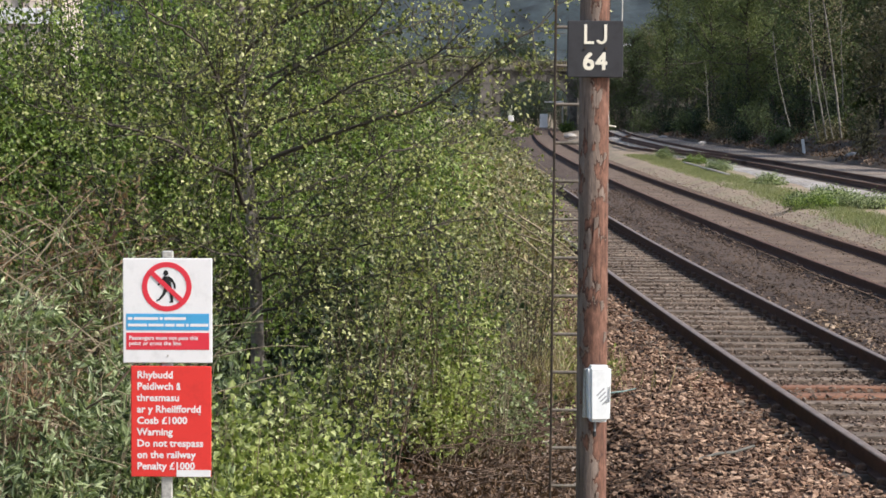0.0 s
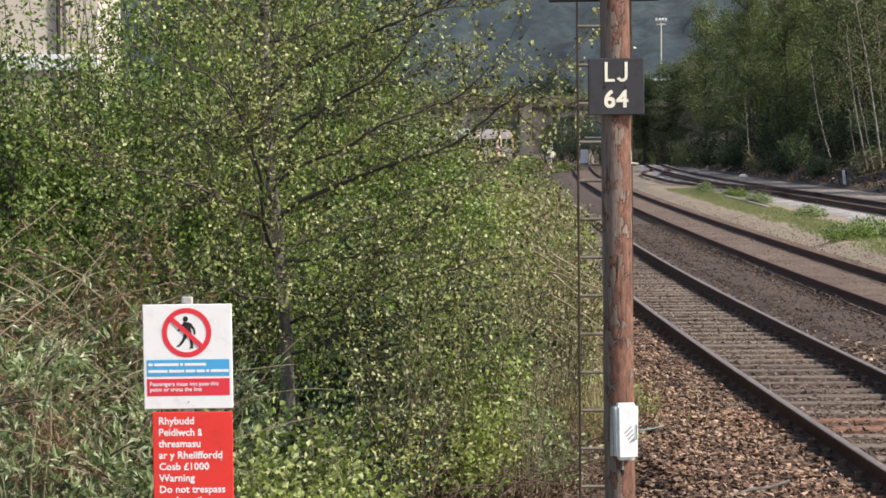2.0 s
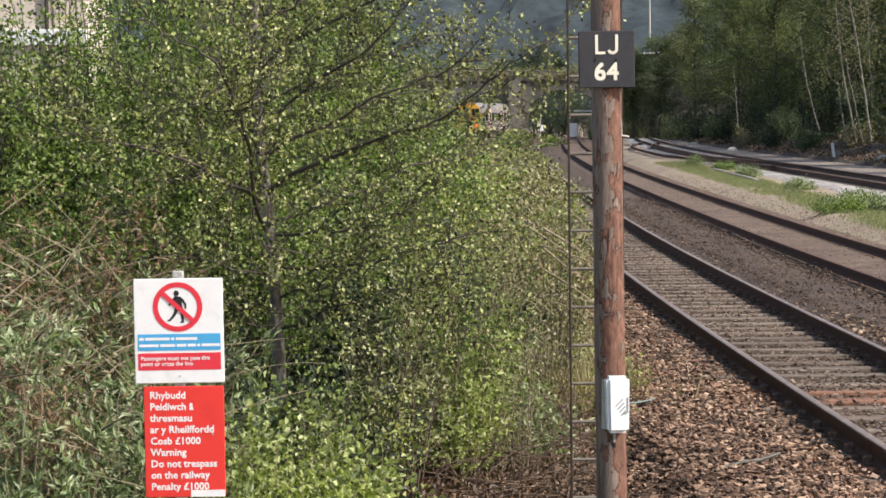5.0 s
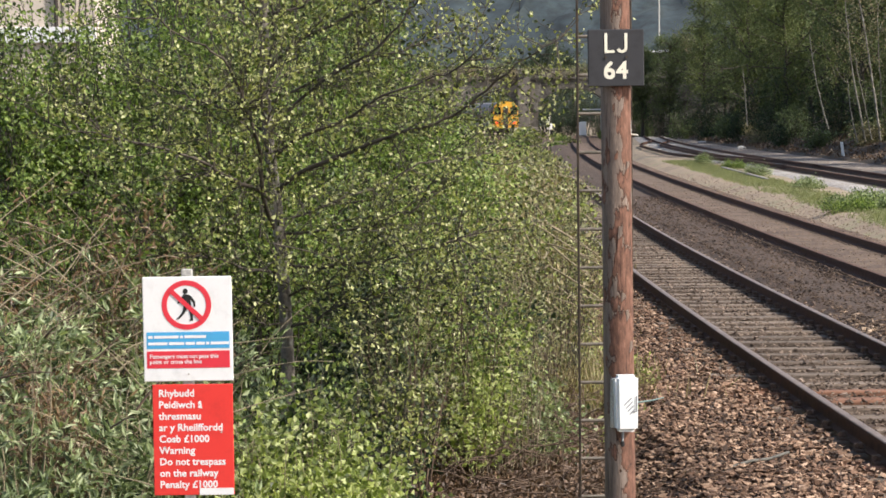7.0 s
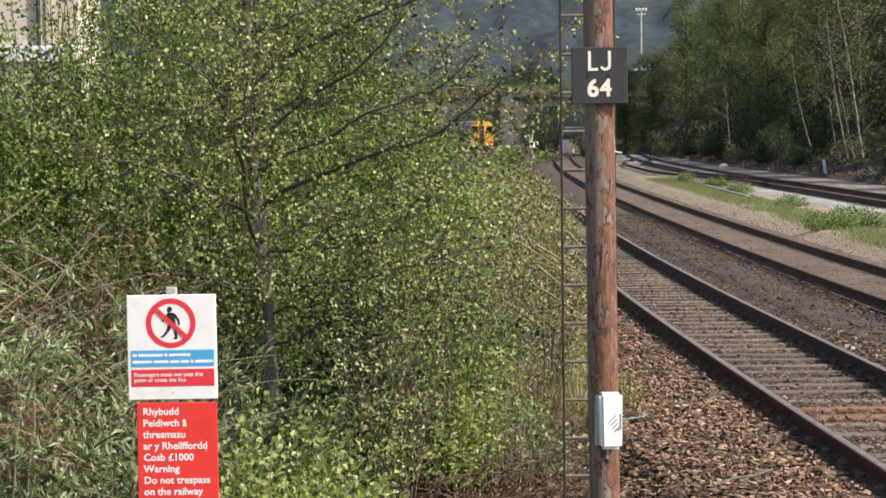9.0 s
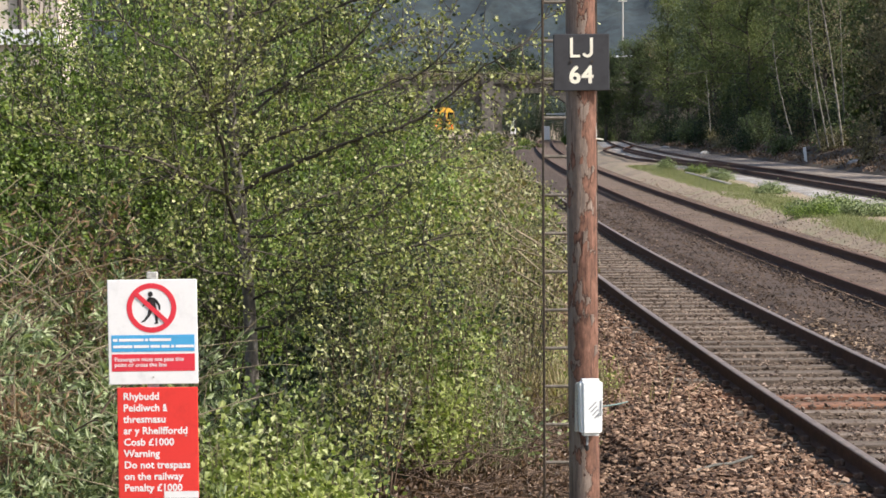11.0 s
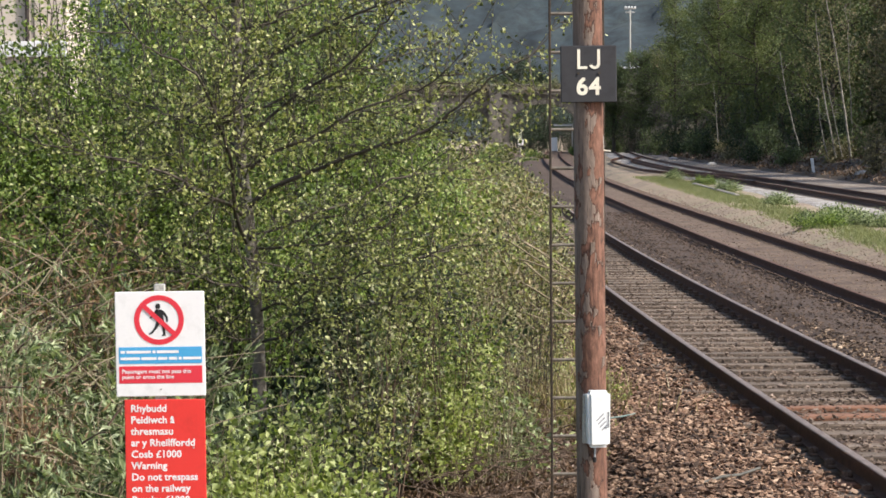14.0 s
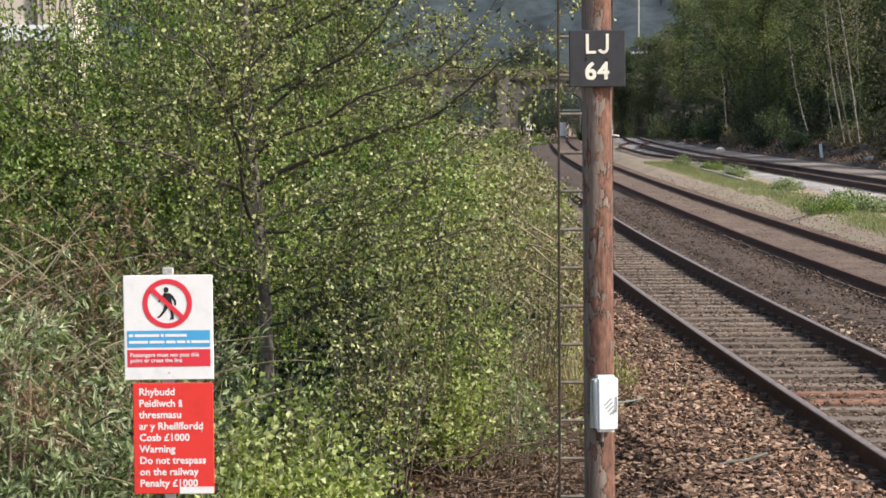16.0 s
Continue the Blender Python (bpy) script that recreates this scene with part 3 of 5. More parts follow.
stones("ballast_stones", "heap of fresh tan ballast beside the rail", 1300, heap_area, 0.046, M_FRESH, 4)
stones("ballast_stones", "brown ballast stones beside the far rail", 2600, outer_area, 0.03, M_VERGE_STONE, 5)


# ---- signs and signal post ----
M_WHITE = plain("white enamel", (0.73, 0.73, 0.73), 0.35, 0.05)
M_RED = plain("red enamel", (0.66, 0.035, 0.028), 0.4, 0.06)
M_SIGNRED = plain("red print", (0.62, 0.03, 0.05), 0.4, 0.05)
M_BLUE = plain("blue print", (0.06, 0.33, 0.60), 0.4, 0.05)
M_BLACK = plain("black print", (0.012, 0.012, 0.013), 0.5, 0.1)
M_GALV = surface("galvanised steel post", [(0.42, 0.41, 0.38), (0.55, 0.54, 0.50)], 10, 80, 0.5, 0.3, 0.0005)
M_PLATE = plain("dull black plate paint", (0.022, 0.022, 0.026), 0.6, 0.2)
M_CREAM = plain("cream cast letters", (0.74, 0.70, 0.58), 0.5, 0.08)
M_LADDER = surface("rust-brown ladder iron", [(0.032, 0.026, 0.02), (0.08, 0.056, 0.038)], 15, 90, 0.8, 0.3, 0.001)
# rungs are paler than the stiles: the light on them is put into colour
M_RUNG = surface("lit grey rung iron", [(0.10, 0.085, 0.065), (0.22, 0.19, 0.155)], 15, 90, 0.7, 0.1, 0.001)
M_BOX = plain("off-white telephone box paint", (0.72, 0.74, 0.74), 0.4, 0.06)
M_GREY = plain("grey print", (0.28, 0.29, 0.30), 0.5, 0.05)


def wood_post_material():
    """Grey-tan weathered wood, flaked off to raw reddish wood in ragged patches."""
    m = bpy.data.materials.new("weathered creosoted post")
    m.use_nodes = True
    nt = m.node_tree
    b = nt.nodes["Principled BSDF"]
    streak = noise_tex(nt, 7, 6, 0.7, (6, 6, 0.4))
    patch = noise_tex(nt, 5.0, 6, 0.62, (1.5, 1.5, 0.6))
    flake = noise_tex(nt, 17, 5, 0.6, (1.6, 1.6, 0.7))
    fine = noise_tex(nt, 60, 5, 0.7, (3, 3, 0.5))
    base = ramp(nt, streak, [(0.25, (0.10, 0.074, 0.058)), (0.5, (0.18, 0.135, 0.108)), (0.75, (0.29, 0.23, 0.19))])
    raw = ramp(nt, flake, [(0.3, (0.075, 0.034, 0.022)), (0.5, (0.150, 0.070, 0.044)), (0.72, (0.25, 0.126, 0.085))])
    tc = nt.nodes.new("ShaderNodeTexCoord")
    sep = nt.nodes.new("ShaderNodeSeparateXYZ")
    nt.links.new(tc.outputs["Object"], sep.inputs[0])
    side = nt.nodes.new("ShaderNodeMath")
    side.operation = "MULTIPLY_ADD"
    side.inputs[1].default_value = 1.7
    nt.links.new(sep.outputs[0], side.inputs[0])
    nt.links.new(patch, side.inputs[2])
    worn = nt.nodes.new("ShaderNodeMath")
    worn.operation = "MULTIPLY_ADD"
    worn.inputs[1].default_value = 0.28
    nt.links.new(flake, worn.inputs[0])
    nt.links.new(side.outputs[0], worn.inputs[2])
    mask = ramp(nt, worn.outputs[0], [(0.620, (0, 0, 0)), (0.632, (1, 1, 1))])
    lip = ramp(nt, worn.outputs[0], [(0.600, (1, 1, 1)), (0.622, (1.15, 1.12, 1.08)), (0.630, (0.32, 0.27, 0.25)), (0.660, (1, 1, 1))])
    col = mixc(nt, mask, base, raw)
    col = mixc(nt, 1.0, col, lip, "MULTIPLY")
    cracks = ramp(nt, noise_tex(nt, 16, 4, 0.6, (5, 5, 0.22)), [(0.36, (0.45, 0.40, 0.37)), (0.42, (1, 1, 1))])
    col = mixc(nt, 0.8, col, cracks, "MULTIPLY")
    col = mixc(nt, 0.6, col, ramp(nt, fine, [(0.3, (0.55, 0.55, 0.55)), (0.7, (1.25, 1.25, 1.25))]), "MULTIPLY")
    nt.links.new(col, b.inputs["Base Color"])
    b.inputs["Roughness"].default_value = 0.8
    add = nt.nodes.new("ShaderNodeMath")
    add.operation = "MULTIPLY_ADD"
    add.inputs[1].default_value = -1.4
    nt.links.new(mask, add.inputs[0])
    nt.links.new(flake, add.inputs[2])
    bump(nt, b, add.outputs[0], 0.9, 0.008)
    return m


M_POST = wood_post_material()


def ring_bm(r0, r1, depth, n=48):
    bm = bmesh.new()
    rows = []
    for r, z in ((r0, 0), (r1, 0), (r1, depth), (r0, depth)):
        rows.append([bm.verts.new((r * math.cos(k * 2 * math.pi / n), r * math.sin(k * 2 * math.pi / n), z)) for k in range(n)])
    for a in range(4):
        for k in range(n):
            bm.faces.new((rows[a][k], rows[a][(k + 1) % n], rows[(a + 1) % 4][(k + 1) % n], rows[(a + 1) % 4][k]))
    bmesh.ops.recalc_face_normals(bm, faces=bm.faces)
    return bm


def prism(points, depth):
    """A flat outline given a little thickness."""
    bm = bmesh.new()
    f = bm.faces.new([bm.verts.new((x, y, 0)) for x, y in points])
    r = bmesh.ops.extrude_face_region(bm, geom=[f])
    bmesh.ops.translate(bm, vec=(0, 0, depth), verts=[v for v in r["geom"] if isinstance(v, bmesh.types.BMVert)])
    bmesh.ops.recalc_face_normals(bm, faces=bm.faces)
    return bm


def build_sign():
    """Boards face the camera; local x to the right, y up, z out of the board."""
    root = thing("warning_sign", "white prohibition board above a red trespass warning on a post", "sign", pose(-1.11, 9.4, 0))
    post = box(0.045, 0.03, 2.15, 0.004, (0.0, 0.03, 0.925))
    part("post", post, M_GALV, root, "galvanised grey steel post")
    face = Matrix.Translation((0, 0, 0)) @ pose(0, 0, 0, 90, 0, 0)

    def on(parent, name, bm, mat, x, y, z, label=""):
        ob = part(name, bm, mat, parent, label)
        ob.matrix_basis = Matrix.Translation((x, y, z))
        return ob

    upper = part("upper_board", box(0.364, 0.428, 0.006, 0.0025, (0, 0, 0)), M_WHITE, root, "white enamel prohibition board")
    upper.matrix_basis = Matrix.Translation((0.003, 0.005, 1.757)) @ face @ pose(0, 0, 0, 0, 0, 0.4)
    on(upper, "ring", ring_bm(0.080, 0.101, 0.0015), M_SIGNRED, -0.003, 0.098, 0.003, "red prohibition ring")
    bar = box(0.172, 0.019, 0.0015)
    bmesh.ops.rotate(bar, matrix=Matrix.Rotation(radians(-43), 3, "Z"), verts=bar.verts)
    on(upper, "bar", bar, M_SIGNRED, -0.003, 0.098, 0.0058)
    # a plain walking symbol, made of simple outlines
    sym = [[(-0.004 + 0.0105 * math.cos(k * math.pi / 6), 0.056 + 0.0115 * math.sin(k * math.pi / 6)) for k in range(12)],
           [(-0.012, 0.044), (0.012, 0.042), (0.020, 0.000), (-0.010, -0.002)],
           [(0.010, 0.042), (0.022, 0.034), (0.036, 0.012), (0.036, -0.008), (0.029, -0.008), (0.027, 0.010), (0.012, 0.026)],
           [(-0.012, 0.043), (-0.004, 0.034), (-0.022, 0.014), (-0.034, 0.004), (-0.038, 0.010), (-0.026, 0.022)],
           [(0.004, 0.000), (0.020, 0.000), (0.024, -0.032), (0.026, -0.064), (0.010, -0.066), (0.011, -0.060), (0.016, -0.058), (0.012, -0.032)],
           [(-0.010, 0.000), (0.010, 0.000), (-0.008, -0.034), (-0.028, -0.056), (-0.044, -0.060), (-0.040, -0.052), (-0.034, -0.050), (-0.018, -0.028)]]
    sb = bmesh.new()
    for outline in sym:
        p = prism(outline, 0.0012)
        me = bpy.data.meshes.new("tmp")
        p.to_mesh(me)
        p.free()
        sb.from_mesh(me)
        bpy.data.meshes.remove(me)
    on(upper, "symbol", sb, M_BLACK, -0.003, 0.098, 0.0032, "black walking symbol")
    blue = on(upper, "blue_panel", box(0.338, 0.068, 0.0016, 0.0004), M_BLUE, 0.0, -0.046, 0.0036, "blue panel with white lines of writing")
    for k, (w, y) in enumerate(((0.235, 0.014), (0.322, -0.013))):
        x = -0.162
        rng = random.Random(k)
        for wd in ([0.018, 0.10, 0.012, 0.088] if k == 0 else [0.078, 0.062, 0.038, 0.034, 0.012, 0.074]):
            on(blue, "writing", box(wd, 0.011, 0.001), M_WHITE, x + wd / 2, y, 0.0012)
            x += wd + 0.006
    red = on(upper, "red_panel", box(0.338, 0.070, 0.0016, 0.0004), M_SIGNRED, 0.0, -0.125, 0.0036, "red panel with white writing")
    lettering("writing", "Passengers must not pass this\npoint or cross the line", 0.0235, M_WHITE, red, Matrix.Translation((-0.158, 0.006, 0.001)), spacing=0.95, bold=0.0004)
    on(upper, "screw", rod((0, 0, 0), (0, 0, 0.003), 0.004), M_GALV, 0.0, -0.185, 0.003)

    lower = part("lower_board", box(0.328, 0.456, 0.006, 0.0025), M_RED, root, "red enamel trespass warning board")
    lower.matrix_basis = Matrix.Translation((0.019, 0.006, 1.302)) @ face @ pose(0, 0, 0, 0, 0, 0.2)
    text = "Rhybudd\nPeidiwch \u00e2\nthresmasu\nar y Rheilffordd\nCosb \u00a31000\nWarning\nDo not trespass\non the railway\nPenalty \u00a31000"
    lettering("writing", text, 0.0415, M_WHITE, lower, Matrix.Translation((-0.140, 0.178, 0.0032)), spacing=1.13, bold=0.0010, label="white bold Welsh and English warning text")
    on(lower, "paper_strip", box(0.140, 0.028, 0.001), M_WHITE, 0.092, -0.213, 0.0036, "white strip at the lower corner")
    for sx in (-1, 1):
        on(lower, "screw", rod((0, 0, 0), (0, 0, 0.003), 0.004), M_GALV, sx * 0.115, 0.03 * sx, 0.003)
    return root


def build_post():
    root = thing("signal_post", "weathered brown timber signal post with peeling surface", "signal post", pose(0.85, 12.2, -0.3, 0, -0.4, 0))
    rng = np.random.default_rng(5)
    n, sides = 90, 28
    v = []
    for i in range(n):
        z = 5.6 * i / (n - 1)
        for k in range(sides):
            a = 2 * math.pi * k / sides
            r = 0.082 - 0.0012 * z
            r *= 1 + 0.022 * noise.noise((math.cos(a) * 1.2, math.sin(a) * 1.2, z * 1.5)) + 0.02 * noise.noise((math.cos(a) * 5, math.sin(a) * 5, z * 6))
            v.append((r * math.cos(a), r * math.sin(a), z))
    f = [(i * sides + k, i * sides + (k + 1) % sides, (i + 1) * sides + (k + 1) % sides, (i + 1) * sides + k) for i in range(n - 1) for k in range(sides)]
    part("post", mesh_np("post", v, f, True), M_POST, root)
    # number plate of the signal
    plate = part("plate", box(0.294, 0.018, 0.296, 0.004), M_PLATE, root, "black plate with cream raised letters")
    plate.matrix_basis = Matrix.Translation((-0.003, -0.092, 3.205)) @ pose(0, 0, 0, 0, 0, 4)
    up = Matrix.Translation((0, -0.0095, 0)) @ pose(0, 0, 0, 90, 0, 0)
    ell = [(-0.062, 0.0), (-0.010, 0.0), (-0.010, 0.014), (-0.047, 0.014), (-0.047, 0.102), (-0.062, 0.102)]
    jay = [(0.058, 0.102), (0.043, 0.102), (0.043, 0.028)]
    jay += [(0.029 + 0.014 * math.cos(radians(t)), 0.028 + 0.014 * math.sin(radians(t))) for t in range(-20, -161, -20)]
    jay += [(0.029 + 0.029 * math.cos(radians(t)), 0.028 + 0.029 * math.sin(radians(t))) for t in range(-160, 1, 20)]
    for outline in (ell, jay):
        letter = part("letter", prism(outline, 0.003), M_CREAM, plate, "cream letter")
        letter.matrix_basis = up @ Matrix.Translation((0.002, 0.026, 0))
    lettering("letters", "64", 0.125, M_CREAM, plate, up @ Matrix.Translation((-0.002, -0.106, 0)), "CENTER", bold=0.003, label="cream numerals", tracking=1.08)
    for sx in (-1, 1):
        part("bolt", rod((sx * 0.055, -0.016, 0.004), (sx * 0.055, -0.006, 0.004), 0.007), M_LADDER, plate)
    part("bracket", box(0.02, 0.06, 0.26, 0.003, (0.11, 0.035, 0.0)), M_LADDER, plate)
    # telephone box
    case = box(0.126, 0.08, 0.298, 0.018, (0, 0, 0), 3)
    for q in case.verts:
        if q.co.x < 0:
            q.co.x *= 0.80 + 0.2 * (q.co.z + 0.149) / 0.298
    bx = part("telephone_box", case, M_BOX, root, "white telephone box with striped label")
    bx.matrix_basis = Matrix.Translation((0.024, -0.112, 1.40)) @ pose(0, 0, 0, 0, 1.2, 10)
    part("back_plate", box(0.10, 0.02, 0.26, 0.004, (-0.018, 0.045, -0.005)), M_GALV, bx)
    lab = part("label_plate", box(0.062, 0.002, 0.085, 0.0005, (0.012, -0.0385, -0.01)), M_WHITE, bx)
    for k in range(4):
        b = box(0.056 - k * 0.006, 0.0015, 0.007)
        bmesh.ops.rotate(b, matrix=Matrix.Rotation(radians(-45), 3, "Y"), verts=b.verts)
        bmesh.ops.translate(b, vec=(0.004 + k * 0.008, -0.040, 0.012 - k * 0.018), verts=b.verts)
        part("stripe", b, M_GREY, lab)
    part("handle", box(0.006, 0.012, 0.085, 0.002, (0.050, -0.041, 0.0)), M_GREY, bx, "dark grip")
    part("grip_end", box(0.022, 0.010, 0.006, 0.002, (0.042, -0.041, -0.040)), M_GREY, bx)
    part("cable", rod((-0.01, 0.0, -0.15), (-0.012, 0.0, -0.20), 0.006), M_GREY, bx)
    part("clip", box(0.018, 0.02, 0.03, 0.004, (-0.012, 0.0, -0.215)), M_BLACK, bx)
    for k, (a, z, w, h) in enumerate(((-82, 2.26, 0.026, 0.13), (-60, 2.20, 0.022, 0.05), (-74, 1.93, 0.022, 0.09), (-52, 1.83, 0.026, 0.11), (-48, 2.62, 0.022, 0.09), (-95, 2.70, 0.020, 0.05), (-40, 1.66, 0.024, 0.12), (-66, 0.80, 0.026, 0.14))):
        fl = box(w, 0.006, h, 0.002, (0, 0, 0))
        for q in fl.verts:
            q.co.x += 0.010 * noise.noise((q.co.z * 22, k, 0)) + 0.006 * noise.noise((q.co.x * 90, q.co.z * 60, k))
        ob = part("bark_flake", fl, M_POST, root)
        ob.matrix_basis = Matrix.Translation((0.079 * math.cos(radians(a)), 0.079 * math.sin(radians(a)), z)) @ pose(0, 0, 0, 2, 6 * (-1) ** k, a + 90)
    part("crossbar", box(0.58, 0.045, 0.05, 0.004, (-0.05, 0.10, 3.685)), M_PLATE, root, "dark iron crossbar")
    # hook and stub wire on the post
    part("hook", rod((0.05, 0.0, 2.81), (0.115, -0.02, 2.80), 0.0045), M_CREAM, root, "pale bent hook")
    part("hook", rod((0.078, -0.02, 2.81), (0.074, -0.02, 2.89), 0.003), M_GALV, root)
    t = Tubes()
    t.add([(0.07, 0.0, 1.385), (0.12, -0.01, 1.392), (0.17, -0.02, 1.40), (0.235, 0.0, 1.412)], [0.005, 0.005, 0.004, 0.003], 6)
    part("stub_wire", t.mesh("stub_wire"), plain("pale green wire", (0.22, 0.32, 0.30), 0.6, 0.1), root)
    return root


def build_ladder():
    root = thing("ladder", "narrow rusty iron signal ladder standing behind the post", "ladder", pose(0.83, 13.1, -0.3, 0, -0.1, 0))
    for sx in (-0.15, 0.15):
        part("stile", box(0.012, 0.045, 5.6, 0.002, (sx, 0, 2.8)), M_LADDER, root)
    z = 0.088
    while z < 5.5:
        part("rung", rod((-0.15, 0, z), (0.15, 0, z), 0.0095), M_RUNG, root)
        z += 0.2175
    return root


build_sign()
build_post()
build_ladder()


# ---- bridge, buildings, distance ----
M_MASONRY = gravel_material("grey-brown rubble masonry", [(0.07, 0.064, 0.055), (0.15, 0.137, 0.117), (0.27, 0.245, 0.21)], 2.0)
M_ASHLAR = surface("dressed stone", [(0.09, 0.08, 0.07), (0.21, 0.185, 0.158)], 1.5, 12, 0.9, 0, 0.01, None, 0.4, 0.25)
M_RENDERWALL = surface("cream render", [(0.50, 0.43, 0.36), (0.58, 0.51, 0.43)], 0.4, 8, 0.85, 0, 0.003, None, 0.12)
M_ROOF = surface("slate roof", [(0.09, 0.09, 0.10), (0.14, 0.14, 0.15)], 2, 12, 0.7, 0, 0.01)

MAIN = (12.25, 3.72, 2.85, 2.42)      # centre, half width, springing, rise
SIDE = (3.45, 3.0, 2.9, 2.1)


def soffit(x):
    for c, hw, sp, rise in (MAIN, SIDE):
        if abs(x - c) < hw - 1e-6:
            return sp + rise * math.sqrt(max(0, 1 - ((x - c) / hw) ** 2))
    return None


def build_bridge():
    root = thing("stone_bridge", "stone railway overbridge with two arches and a parapet", "bridge", kind="structure")
    xs = sorted(set([-60.0, -30.0, -10.0, 24.0, 40.0, 70.0] + [c + s * hw for c, hw, _, _ in (MAIN, SIDE) for s in (-1, 1)] +
                    [c + hw * math.cos(math.pi * k / 24) for c, hw, _, _ in (MAIN, SIDE) for k in range(1, 24)]))
    y0, y1, top = 250.0, 253.0, 6.35
    bm = bmesh.new()

    def quad(*p):
        bm.faces.new([bm.verts.new(q) for q in p])

    for a, b in zip(xs[:-1], xs[1:]):
        mid = soffit((a + b) / 2)
        if mid is None:
            za = zb = -0.5
        else:
            za = soffit(a) or 2.9
            zb = soffit(b) or 2.9
        quad((a, y0, za), (b, y0, zb), (b, y0, top), (a, y0, top))
        quad((b, y1, zb), (a, y1, za), (a, y1, top), (b, y1, top))
        quad((a, y0, top), (b, y0, top), (b, y1, top), (a, y1, top))
        if mid is not None:
            quad((a, y0, za), (a, y1, za), (b, y1, zb), (b, y0, zb))
    for c, hw, sp, _ in (MAIN, SIDE):
        for s in (-1, 1):
            quad((c + s * hw, y0, -0.5), (c + s * hw, y1, -0.5), (c + s * hw, y1, sp), (c + s * hw, y0, sp))
    bmesh.ops.recalc_face_normals(bm, faces=bm.faces)
    part("wall", bm, M_MASONRY, root)
    part("parapet", box(130, 0.45, 0.95, 0.02, (5, y0 + 0.15, top + 0.42)), M_MASONRY, root)
    part("parapet", box(130, 0.45, 0.95, 0.02, (5, y1 - 0.15, top + 0.42)), M_MASONRY, root)
    part("coping", box(130, 0.62, 0.16, 0.03, (5, y0 + 0.15, top + 0.97)), M_ASHLAR, root)
    part("string_course", box(130, 0.3, 0.2, 0.03, (5, y0 - 0.1, top - 0.02)), M_ASHLAR, root)
    for x in (6.95, 17.4):
        part("pilaster", box(1.3, 0.7, 7.4, 0.04, (x, y0 - 0.3, 3.2)), M_ASHLAR, root)
    for c, hw, sp, rise in (MAIN, SIDE):
        n = 25 if hw > 3.5 else 19
        for k in range(n):
            a = math.pi * (k + 0.5) / n
            bmv = box(0.46 * hw / 4.1, 0.5, 0.62, 0.03)
            px, pz = c + (hw + 0.27) * math.cos(a), sp + (rise + 0.27) * math.sin(a)
            tilt = math.atan2(math.sin(a) * hw, math.cos(a) * rise * 1.0)
            ob = part("voussoir", bmv, M_ASHLAR, root)
            ob.matrix_basis = Matrix.Translation((px, y0 + 0.17, pz)) @ Matrix.Rotation(math.pi / 2 - tilt, 4, "Y")
    return root


def build_house(name, label, x0, x1, y0, y1, h, m_wall, pipes=(), band=None, flat=False):
    root = thing(name, label, "building")
    part("wall", box(x1 - x0, y1 - y0, h + 0.4, 0.02, ((x0 + x1) / 2, (y0 + y1) / 2, h / 2 - 0.2)), m_wall, root)
    part("roof", box(x1 - x0 + 0.6, y1 - y0 + 0.6, 0.3, 0.03, ((x0 + x1) / 2, (y0 + y1) / 2, h + 0.15)), M_ROOF if not flat else M_WHITE, root)
    for px in pipes:
        part("downpipe", rod((px, y0 - 0.09, 0), (px, y0 - 0.09, h), 0.055), plain("dark brown pipe", (0.035, 0.025, 0.02), 0.5, 0.1), root, "dark brown downpipe")
    if pipes:
        part("corner_strip", box(0.2, 0.05, h, 0.01, (pipes[0] + 0.28, y0 - 0.027, h / 2)), M_RENDERWALL, root, "white painted vertical strip")
    if band:
        part("sill_band", box(x1 - x0, 0.16, band[1] - band[0], 0.01, ((x0 + x1) / 2, y0 - 0.082, (band[0] + band[1]) / 2)), M_WHITE, root, "white painted band")
    return root


build_bridge()
build_house("building", "cream rendered building with a dark downpipe behind trees", -30, -9.35, 60, 64, 9.5, M_RENDERWALL, (-10.36,), (4.55, 4.95))
build_house("shed", "flat-roofed shed with a white roof edge behind the bridge", 19.2, 24.5, 275, 282, 9.6, M_MASONRY, (), None, True)


def build_hill():
    """Wooded hillside that closes the valley."""
    rng = np.random.default_rng(3)
    nx, ny = 260, 90
    v = []
    for j in range(ny):
        y = 560 + 8.5 * j
        for i in range(nx):
            x = -420 + 4.2 * i
            rise = 150 * smooth01(540, 1300, y) + 14 * noise.noise((x * 0.006, y * 0.006, 0))
            c = 5.0 * noise.noise((x * 0.09, y * 0.07, 3)) + 2.8 * noise.noise((x * 0.22, y * 0.15, 5))
            v.append((x + rng.uniform(-1, 1), y, rise + c))
    f = [(j * nx + i, j * nx + i + 1, (j + 1) * nx + i + 1, (j + 1) * nx + i) for j in range(ny - 1) for i in range(nx - 1)]
    # distance haze is put into the woods' blue-grey base colour
    m = surface("distant woods with haze in colour", [(0.015, 0.024, 0.028), (0.030, 0.045, 0.052), (0.052, 0.066, 0.060)], 0.05, 0.22, 1.0, 0, 0.0, None, 0.55)
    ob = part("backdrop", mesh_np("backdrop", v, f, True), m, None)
    tagged(ob, "distant wooded hillside, haze put into its blue-grey colour", "hill", kind="structure")


build_hill()


